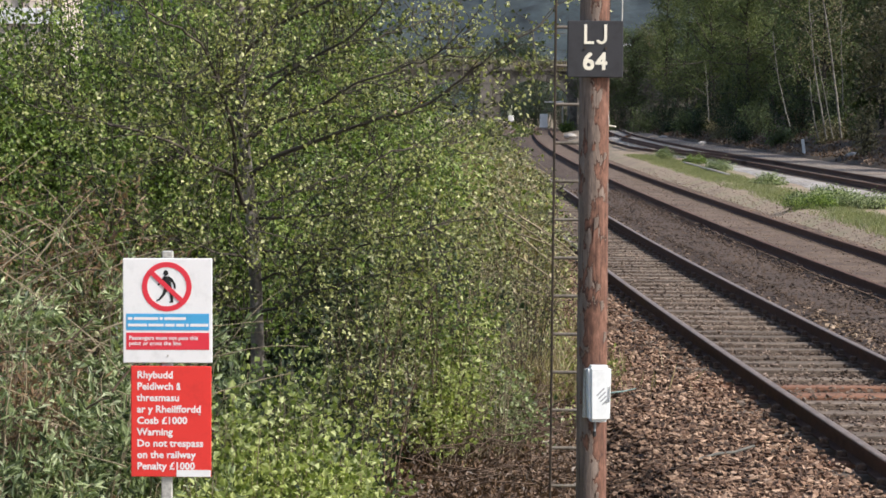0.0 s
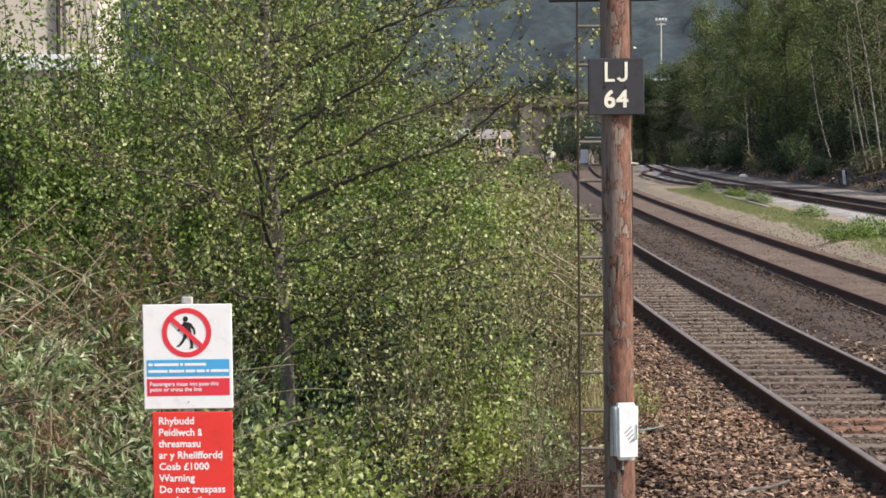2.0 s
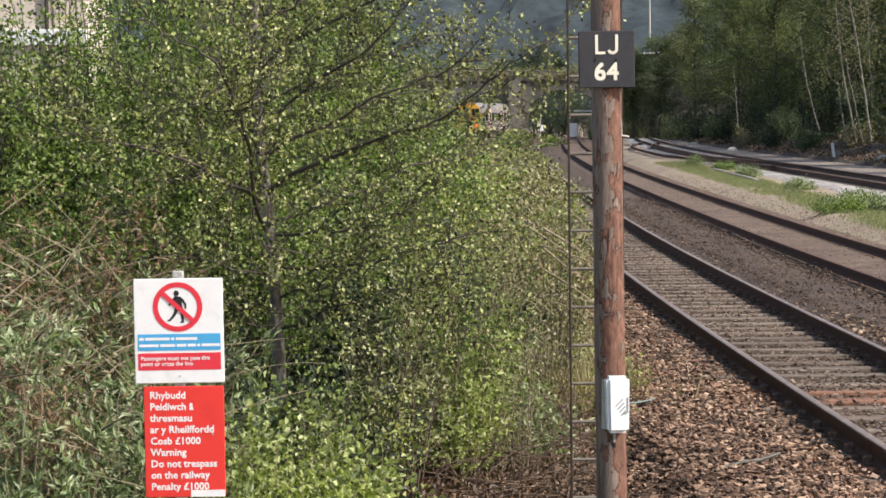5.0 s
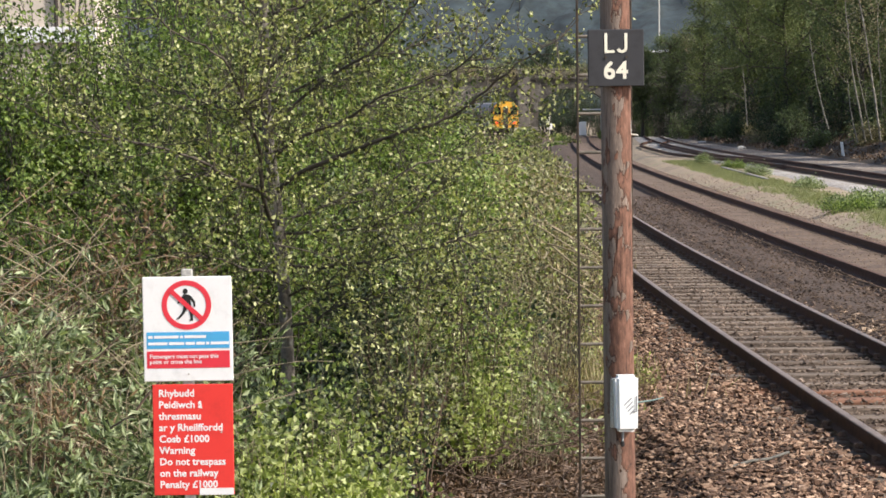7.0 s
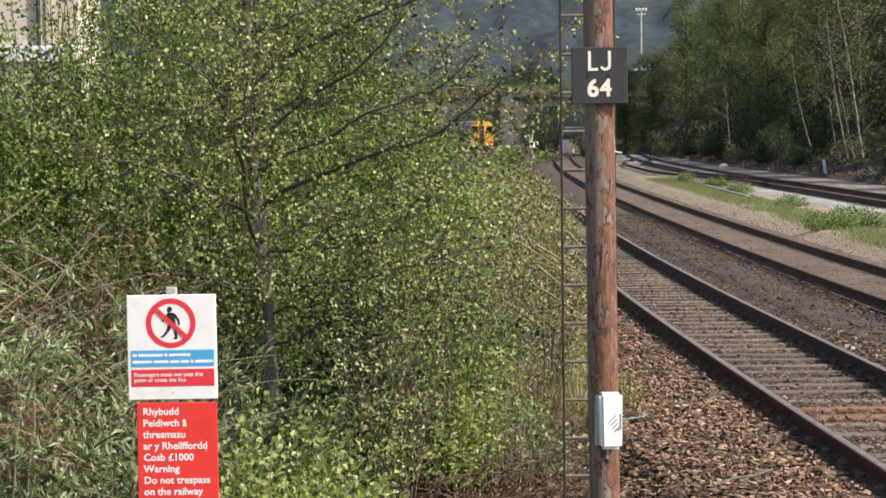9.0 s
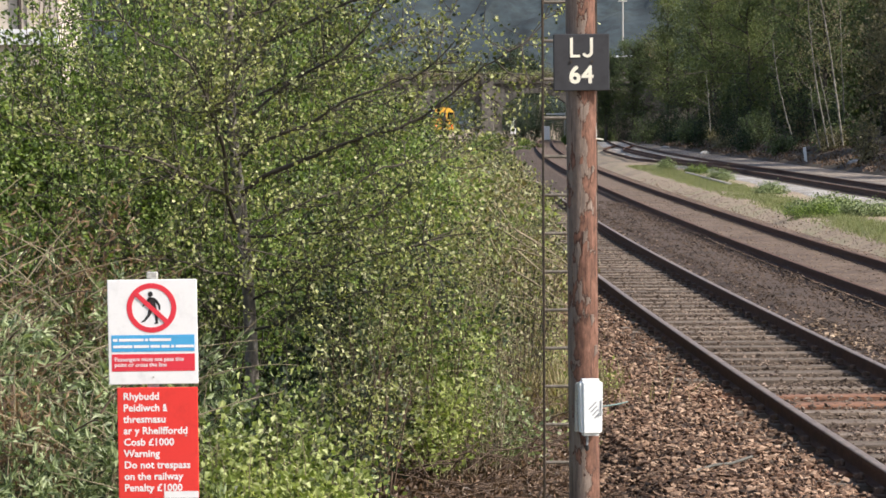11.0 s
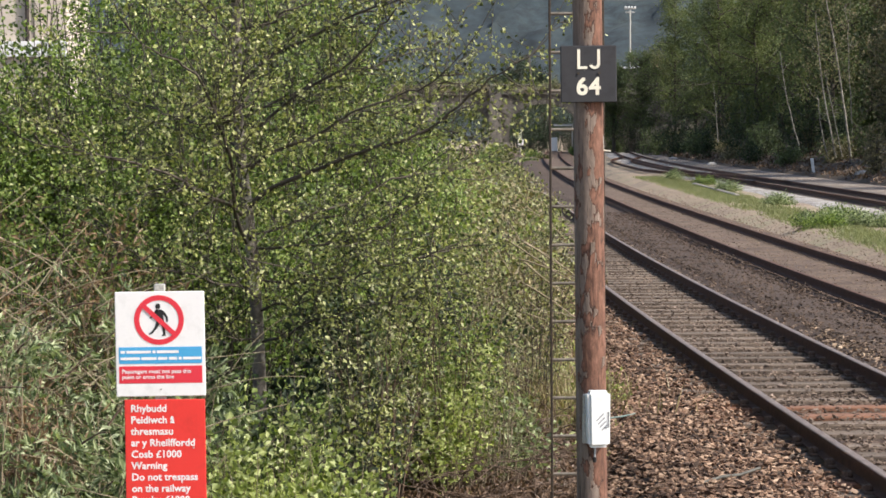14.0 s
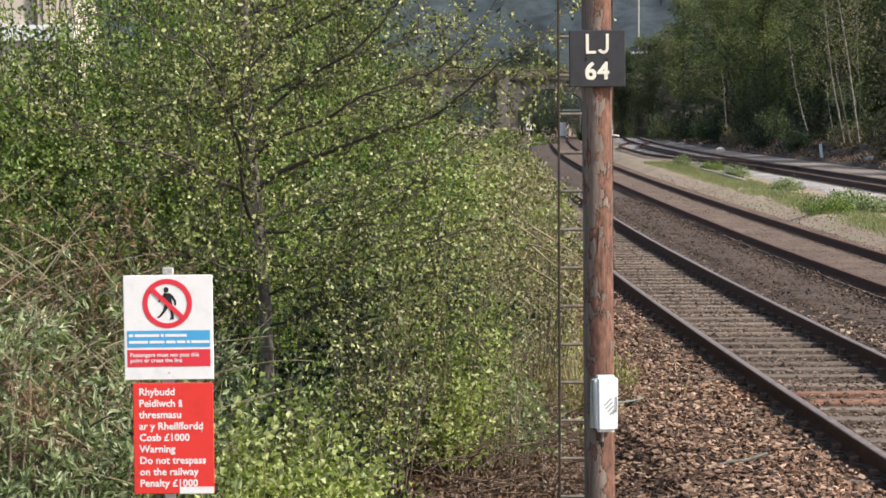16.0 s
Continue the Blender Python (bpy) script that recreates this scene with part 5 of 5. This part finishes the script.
def weed_region(rng, n):
    c = rng.integers(0, 16, n)
    cx, cy = rng.uniform(1.15, 1.75, 16), rng.uniform(17, 27, 16)
    return np.stack([cx[c] + rng.normal(0, 0.10, n), cy[c] + rng.normal(0, 0.25, n), -0.22 + 0.4 * rng.uniform(0, 1, n) ** 1.5], 1)


def bank_litter_region(rng, n):
    y = 62 + 170 * rng.uniform(0, 1, n) ** 1.2
    x = np.array([wood_edge(t) for t in y]) + 0.2 + 6 * rng.uniform(0, 1, n) ** 1.3
    return np.stack([x, y, np.array([wood_z(a, b) for a, b in zip(x, y)]) + 0.01], 1)


def grass_region(rng, n):
    y = 46 + 78 * rng.uniform(0, 1, n)
    lo, hi = 9.3 + 0.02 * (y - 46) * 0.9, 12.7 - 0.02 * np.maximum(0, 110 - y)
    x = lo + (hi - lo) * (0.5 + 0.5 * rng.uniform(-1, 1, n) * np.abs(rng.uniform(0, 1, n)) ** 0.4)
    keep = np.array([noise.noise((a * 0.9, b * 0.16, 7)) for a, b in zip(x, y)]) > rng.uniform(-0.75, 0.2, n)
    return np.stack([x, y, np.full(n, -0.04)], 1)[keep]


# the undergrowth's dark leaves put the bank's inner shade into colour
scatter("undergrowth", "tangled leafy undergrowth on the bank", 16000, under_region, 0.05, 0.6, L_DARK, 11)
scatter("dry_grass", "dry tan grass along the edge of the scrub", 16000, dry_region, 0.28, 0.05, L_DRY, 12, 0, -0.4, 1.0)
scatter("leaf_litter", "brown dead leaves under the bushes", 20000, litter_region, 0.045, 0.6, L_LITTER, 13)
scatter("weeds", "small green weeds in the ballast edge", 2600, weed_region, 0.05, 0.45, L_BRIGHT, 14)
scatter("bank_litter", "brown dead leaves strewn over the wood's bank", 9000, bank_litter_region, 0.2, 0.6, L_LITTER, 16, 1.5)
scatter("verge_grass", "short bright grass between the tracks and the siding", 50000, grass_region, 0.11, 0.14, L_GRASS, 15, 0, -0.3, 0.9)


def build_dead_twigs():
    rng = np.random.default_rng(31)
    t = Tubes()
    for k in range(330):
        p = np.array([rng.uniform(-0.6, 1.15), rng.uniform(15.0, 19.5), rng.uniform(0.0, 0.26)])
        t.add(wander(rng, p, (rng.normal(), rng.normal() * 0.6, rng.uniform(-0.1, 0.5)), rng.uniform(0.3, 0.9), 5, 0.2), np.linspace(0.0045, 0.0015, 6), 4)
    tagged(part("dead_twigs", t.mesh("dead_twigs"), M_STEM_RED, None), "brown fallen twigs and brash on the ground", "twigs", kind="stuff")


build_dead_twigs()


def build_arching_stems():
    """Dry stems of last year that lean over the buddleia."""
    rng = np.random.default_rng(33)
    for name, mat, label, n, r in (("dry_stems", M_STEM, "dry tan arching stems among the buddleia", 120, 0.0038), ("dead_sprays", M_STEM_RED, "brown dead flower sprays among the buddleia", 45, 0.006)):
        t = Tubes()
        for k in range(n):
            p = np.array([rng.uniform(-2.7, -1.25), rng.uniform(10.2, 13.6), rng.uniform(0.4, 1.9)])
            p[2] *= 1 - 0.25 * (p[0] > -1.6)
            side = rng.choice((-1, 1, 1))
            ln = rng.uniform(0.35, 0.9) if r < 0.005 else rng.uniform(0.12, 0.4)
            t.add(wander(rng, p, (side * rng.uniform(0.4, 1.0), rng.normal() * 0.4, rng.uniform(0.3, 0.9)), ln, 7, 0.06, 0.07), np.linspace(r, r * 0.4, 8), 4)
        tagged(part(name, t.mesh(name), mat, None), label, "stems", kind="stuff")


build_arching_stems()


def build_canes():
    """Pale fallen canes that lean out of the scrub towards the line."""
    rng = np.random.default_rng(35)
    t = Tubes()
    for k in range(40):
        y = 20 + 36 * rng.uniform() ** 1.4
        p = np.array([0.75 + 0.04 * (y - 20) + rng.normal(0, 0.14), y, rng.uniform(0.5, 1.75)])
        t.add(wander(rng, p, (rng.uniform(0.5, 1.0), rng.normal() * 0.3, rng.uniform(-0.8, -0.1)), rng.uniform(0.4, 0.95), 6, 0.07, 0.03), np.linspace(0.008, 0.004, 7), 4)
    tagged(part("dry_canes", t.mesh("dry_canes"), M_STEM, None), "pale dry canes leaning out of the scrub", "stems", kind="stuff")


build_canes()

# dark leaf tangles added as shade under the bushes, then clumps beside the siding
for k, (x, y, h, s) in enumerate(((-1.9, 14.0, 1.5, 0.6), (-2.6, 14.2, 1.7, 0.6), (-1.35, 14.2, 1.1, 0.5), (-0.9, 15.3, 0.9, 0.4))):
    shrub("shade_bush", "low dark leaf tangle added as shade under the bushes", "shrub", x, y, -0.1, h, s, 24, 10, 12, 0.06, 0.8, L_DARK, M_TWIG, 480 + k, 0.006, 0.3, group="undergrowth on the bank")
for k, (x, y, h, s) in enumerate(((10.3, 61, 0.35, 0.8), (10.8, 64, 0.4, 0.7), (11.3, 62, 0.45, 0.7), (11.7, 66, 0.4, 0.7), (11.9, 61, 0.4, 0.6), (12.3, 96, 0.5, 0.7), (12.6, 107, 0.5, 0.7), (11.9, 79, 0.4, 0.7), (12.4, 118, 0.6, 0.6))):
    shrub("weed_clump", "low grey-green weed clump on the pale chippings", "shrub", x, y, -0.1, h * 0.7, s, 26, 10, 14, 0.06, 0.5, L_GREY if k % 3 else L_GREEN, M_TWIG, 500 + k, 0.012, 0.35, group="weeds by the siding")

# rank weeds where the lines near the bridge
for k, (x, y, h, s) in enumerate(((6.3, 226, 1.2, 1.2), (6.9, 241, 1.3, 1.2), (5.0, 202, 1.2, 1.3), (4.2, 178, 1.2, 1.2), (10.1, 238, 0.5, 0.8), (10.6, 247, 0.7, 0.7), (3.4, 150, 1.3, 1.2), (8.0, 248, 1.0, 0.6), (15.6, 246, 1.0, 0.9), (9.9, 205, 0.4, 0.9), (9.6, 218, 0.45, 0.9), (5.6, 188, 1.1, 1.2), (7.6, 185, 0.35, 0.8))):
    shrub("weed_clump", "rank pale weeds beside the rails near the bridge", "shrub", x, y, -0.3, h, s, 20, 8, 8, 0.2, 0.5, L_SCRUB if k % 2 else L_GREEN, M_STEM, 520 + k, 0.012, 0.4, group="weeds near the bridge")

# growth on the bridge
for k, (x, h) in enumerate(((-6, 2.4), (-2.5, 2.0), (1.0, 1.7), (4.0, 1.4), (6.6, 1.1), (8.5, 1.5), (11.2, 1.2), (13.6, 1.5), (16, 1.6), (19, 2.2))):
    shrub("bridge_bush", "scrubby bush rooted along the bridge parapet", "shrub", x, 251.6, 6.3, h, 1.6, 20, 7, 8, 0.22, 0.6, L_SCRUB if k % 2 else L_WOOD_Y, M_STEM, 560 + k, 0.02, 0.6, group="bushes on the bridge")

for k in range(16):
    x = -3.5 + 1.55 * k
    shrub("bridge_bush", "tan dry growth that hangs over the bridge parapet", "shrub", x, 249.55, 6.5 + 0.2 * (k % 3), 0.5 + 0.2 * (k % 4), 0.9, 12, 6, 6, 0.13, 0.5, (L_DRY, L_SCRUB, L_SCRUB)[k % 3], M_STEM, 580 + k, 0.02, 0.6, (0, -0.2), 0.02, 0.5, 0.4, 0.12, "bushes on the bridge")
shrub("blossom_sapling", "slender sapling with white blossom beyond the arch", "tree", 10.45, 268, -0.2, 3.4, 0.2, 6, 8, 5, 0.13, 0.8, L_BLOSSOM, M_TWIG, 599, 0.015, 0.3, (0, 0), 0.3)

# woodland edge
woods = [(27, 131, 15, 4.0, 2), (24.5, 141, 13, 3.6, 0), (29, 146, 17, 4.4, 2), (25.2, 155, 14, 3.8, 1), (28, 166, 17, 4.4, 0), (24.6, 175, 14, 3.9, 1), (28.5, 188, 17, 4.5, 2),
         (24.8, 199, 16, 4.2, 1), (27, 214, 17, 4.6, 1), (23.9, 226, 15, 4.0, 1), (27.5, 240, 15, 4.4, 0), (24.4, 253, 10, 3.8, 2), (22.0, 266, 8.5, 3.4, 0), (29, 270, 11, 4.6, 0),
         (33, 160, 19, 5, 0), (34, 185, 20, 5, 1), (34, 210, 20, 5, 0), (34, 235, 18, 5, 1), (20.2, 292, 9, 4.0, 3), (15, 305, 9.5, 4.4, 3), (9.5, 308, 9, 4.4, 3), (12.2, 320, 11, 5, 3), (25.5, 118, 12, 3.2, 2), (19.2, 243, 9, 3.0, 0), (21.8, 240, 10, 3.4, 0), (17.9, 247, 7.5, 2.2, 0), (2, 352, 10, 5, 0), (8, 350, 10, 5, 0), (-5, 355, 10, 5, 0)]
# rows behind the edge, largely out of view, added to shade its foot
woods += [(31.2 + 4.2 * (k % 2), 92 + 6.6 * k, 12 + 2.5 * (k % 3), 4.6, k % 2) for k in range(25)]
# kind 3, beyond the bridge, has the arch's shade put into its leaves
for k, (x, y, h, s, m) in enumerate(woods):
    woodland_tree(x, y, h, s, 600 + k, (L_WOOD, L_WOOD_Y, L_WOOD_B, L_DARK)[m], M_TWIG, ("tall dark green woodland tree", "tall young yellow-green woodland tree", "tall budding olive-brown woodland tree", "dark tree beyond the bridge, shade put into its leaf colour")[m],
                  12000 if x < 31 else 2600, 0.155 if x < 31 else 0.6, 0.2 if x < 31 else 0.05)
# dark-leaved shrubs carry the shade below canopy and arch in their colour
for k, (x, y, h, s) in enumerate(((22.9, 128, 3.2, 1.8), (23.4, 143, 3.6, 2.2), (23.0, 158, 3.4, 2.2), (22.9, 172, 3.6, 2.4), (22.4, 188, 3.6, 2.4), (21.8, 205, 3.6, 2.4), (21.4, 222, 3.8, 2.4), (21.2, 240, 4, 2.6), (19.6, 246, 3, 1.6), (9.0, 294, 5, 2.6), (12.2, 298, 5.5, 3), (15.6, 290, 5.5, 2.4), (18.5, 294, 5.5, 3), (6, 300, 5, 3), (12.6, 288, 4.5, 1.6), (10.6, 290, 5, 2.0), (13.8, 292, 6, 2.6), (16.9, 287, 6.5, 2.0), (15.4, 297, 7, 3.0), (11.5, 300, 7, 3.0))):
    shrub("woodland_shrub", "dark shrub at the foot of the woodland", "shrub", x, y, (-0.2 if y > 270 else wood_z(x, y) - 0.3), h * (0.55, 1.25, 0.8, 1.45)[k % 4], s * (0.7, 1.1)[k % 2], 20, 8, 11, 0.155, 0.7, L_DARK if k % 2 or y > 270 else L_WOOD, M_TWIG, 700 + k, 0.03, 0.9, (0, 0), 0.05, 0, 0.4, 0.2, "woodland edge")


# every second shrub takes near-black leaves that stand for canopy shade
for k in range(34):
    y = 96 + 4.4 * k
    if 112 < y < 124:
        continue
    x = wood_edge(y) + 1.0 + 1.3 * (k % 3) + 0.4 * (k % 2)
    shrub("woodland_shrub", "dark shrub at the foot of the woodland", "shrub", x, y, wood_z(x, y) - 0.2, (0.9, 2.2, 1.5, 2.8, 1.2)[k % 5], (0.8, 1.2, 1.0)[k % 3], 16, 7, 9, 0.15, 0.6, (L_DARK, L_WOOD, L_DARK, L_WOOD_B)[k % 4], M_TWIG, 740 + k, 0.02, 0.6, (0, 0), 0.02, 0.3, 0.4, 0.15, "woodland edge")


def build_white_birch(x, y, z0, h, lean, bow, seed, r=0.06, crown=0):
    """A slender trunk that leans by lean and bows by bow metres."""
    rng = np.random.default_rng(seed)
    t = Tubes()
    u = np.linspace(0, 1, 14)[:, None]
    line = np.array([[lean * h, 0, h]]) * u + np.array([[bow, 0, 0]]) * np.sin(u * 3.1) + rng.normal(0, 0.035, (14, 3)) * u
    t.add(line, np.linspace(r * 0.75, r * 0.3, 14), 8)
    for k in range(4):
        i = rng.integers(6, 13)
        t.add(wander(rng, line[i], (rng.normal(), rng.normal(), 0.9), rng.uniform(0.6, 1.5), 4, 0.2), np.linspace(r * 0.2, 0.005, 5), 4)
    root = thing("silver_birch", "slender white-barked birch leaning at the woodland edge", "tree", pose(x, y, z0), "silver birches")
    part("trunk", t.mesh("trunk"), M_WHITEBARK, root, "pale peeling trunk")
    if crown:
        c = line[rng.integers(6, 14, crown)] + rng.normal(0, 0.8, (crown, 3))
        part("crown", leaf_mesh("crown", c, 0.13, 0.6, rng), L_WOOD_B, root)


build_white_birch(20.2, 127, 1.6, 5.2, -0.20, -0.15, 800, 0.05)
build_white_birch(22.05, 126, 0.9, 8.0, -0.145, -0.15, 801, 0.07, 500)
build_white_birch(22.85, 126, 1.0, 10.5, -0.165, 0.1, 802, 0.085, 700)
build_white_birch(21.45, 125, 0.9, 3.4, -0.16, -0.1, 803, 0.05)
build_white_birch(23.35, 128, 1.0, 8.5, -0.05, 0.0, 804, 0.05, 500)
build_white_birch(22.3, 125.5, 1.0, 4.6, -0.21, 0.0, 805, 0.045)
build_white_birch(19.85, 160, 1.6, 4.0, -0.07, 0.0, 806, 0.05)


# ---- the train ----
M_SILVER = plain("silver-grey coach paint", (0.20, 0.185, 0.178), 0.6, 0.12, 2)
M_YELLOW = plain("yellow warning-panel paint", (0.78, 0.41, 0.045), 0.4, 0.08, 2)
M_PEACH = plain("pale pinkish door paint", (0.62, 0.42, 0.32), 0.4, 0.08, 2)
M_GLASS = plain("dark coach window", (0.012, 0.013, 0.014), 0.08, 0.05)
M_UNDER = surface("dirty underframe", [(0.03, 0.026, 0.022), (0.06, 0.05, 0.042)], 2, 20, 0.9, 0, 0.004)
M_TAIL = bpy.data.materials.new("red tail lamp")
M_TAIL.use_nodes = True
M_TAIL.node_tree.nodes["Principled BSDF"].inputs["Base Color"].default_value = (0.5, 0.02, 0.01, 1)
M_TAIL.node_tree.nodes["Principled BSDF"].inputs["Emission Color"].default_value = (1, 0.06, 0.02, 1)
M_TAIL.node_tree.nodes["Principled BSDF"].inputs["Emission Strength"].default_value = 3.0
CAR = 19.6


def build_railcar(cab_sign):
    """A coach along local y; its cab stands at the end given by cab_sign."""
    root = thing("railcar", "silver-grey diesel railcar with a yellow cab end", "train", group="two-car train")
    prof = [(-1.30, 0.95), (-1.38, 1.6), (-1.36, 2.6), (-1.22, 3.25), (-0.85, 3.62), (0, 3.76), (0.85, 3.62), (1.22, 3.25), (1.36, 2.6), (1.38, 1.6), (1.30, 0.95)]
    bm = bmesh.new()
    ends = []
    for y in (-CAR / 2, CAR / 2):
        ends.append([bm.verts.new((x, y, z)) for x, z in prof])
    n = len(prof)
    for k in range(n):
        bm.faces.new((ends[0][k], ends[0][(k + 1) % n], ends[1][(k + 1) % n], ends[1][k]))
    bm.faces.new(ends[0])
    bm.faces.new(ends[1])
    bmesh.ops.recalc_face_normals(bm, faces=bm.faces)
    bmesh.ops.bevel(bm, geom=[e for e in bm.edges if abs(e.verts[0].co.y - e.verts[1].co.y) < 0.1], offset=0.12, segments=2, affect="EDGES")
    part("body", bm, M_SILVER, root)
    for s in (-1, 1):
        for k in range(9):
            if k in (2, 6):
                d = part("door", box(0.05, 1.3, 2.1, 0.02, (s * 1.375, -8 + 2 * k, 2.02)), M_PEACH, root, "pinkish sliding door")
                part("door_window", box(0.04, 0.8, 0.8, 0.02, (s * 1.395, -8 + 2 * k, 2.35)), M_GLASS, d)
            else:
                part("window", box(0.05, 1.55, 0.85, 0.04, (s * 1.36, -8 + 2 * k, 2.3)), M_GLASS, root)
    e = cab_sign * (CAR / 2)
    face = prism([(x * 0.99, z if z < 3.2 else z + 0.02) for x, z in prof], 0.16)
    bmesh.ops.rotate(face, matrix=Matrix.Rotation(math.pi / 2, 3, "X"), verts=face.verts)
    bmesh.ops.translate(face, vec=(0, e + cab_sign * 0.05 + 0.08, 0), verts=face.verts)
    end = part("cab_end", face, M_YELLOW, root, "yellow cab end")
    part("gangway", box(0.52, 0.16, 2.4, 0.04, (0, e + cab_sign * 0.14, 2.0)), M_UNDER, end, "dark gangway door")
    for s in (-1, 1):
        part("cab_window", box(0.72, 0.05, 0.8, 0.05, (s * 0.86, e + cab_sign * 0.13, 2.75)), M_GLASS, end)
        part("tail_lamp", rod((s * 0.95, e + cab_sign * 0.1, 1.5), (s * 0.95, e + cab_sign * 0.2, 1.5), 0.11, 12), M_TAIL, end, "lit red tail lamp")
    for yb in (-7, 7):
        bogie = part("bogie", box(2.0, 2.8, 0.45, 0.05, (0, yb, 0.62)), M_UNDER, root)
        for yw in (-0.95, 0.95):
            for s in (-1, 1):
                w = bmesh.new()
                bmesh.ops.create_cone(w, cap_ends=True, segments=20, radius1=0.42, radius2=0.42, depth=0.13)
                bmesh.ops.rotate(w, matrix=Matrix.Rotation(math.pi / 2, 3, "Y"), verts=w.verts)
                bmesh.ops.translate(w, vec=(s * 0.75, yb + yw, 0.45), verts=w.verts)
                part("wheel", w, M_UNDER, bogie)
    part("underframe", box(2.2, 9.5, 0.5, 0.05, (0, 0, 0.7)), M_UNDER, root)
    return root


rear_car = build_railcar(-1)
front_car = build_railcar(1)
SPEED, TAIL_AT = 9.6, 251.5     # metres a second; where the tail stands at 7.4 s


def along(y, dist):
    """The plan's y after dist metres along the curved branch."""
    n = 24
    for _ in range(n):
        g = (left_branch(y + 0.1) - left_branch(y - 0.1)) / 0.2
        y += dist / n / math.sqrt(1 + g * g)
    return y


def car_pose(y_tail, offset):
    a, b = along(y_tail, offset + 2.8), along(y_tail, offset + CAR - 2.8)
    xa, xb = left_branch(a), left_branch(b)
    return Matrix.Translation(((xa + xb) / 2, (a + b) / 2, 0.13)) @ pose(0, 0, 0, 0, 0, -math.degrees(math.atan2(xb - xa, b - a)))


def motions():
    rows_rear, rows_front = [], []
    for k in range(33):
        t = 0.5 * k
        y_tail = along(TAIL_AT, SPEED * (t - 7.4))
        rows_rear.append((t, car_pose(y_tail, 0)))
        rows_front.append((t, car_pose(y_tail, CAR + 0.5)))
    walk(rear_car, rows_rear)
    walk(front_car, rows_front)


motions()
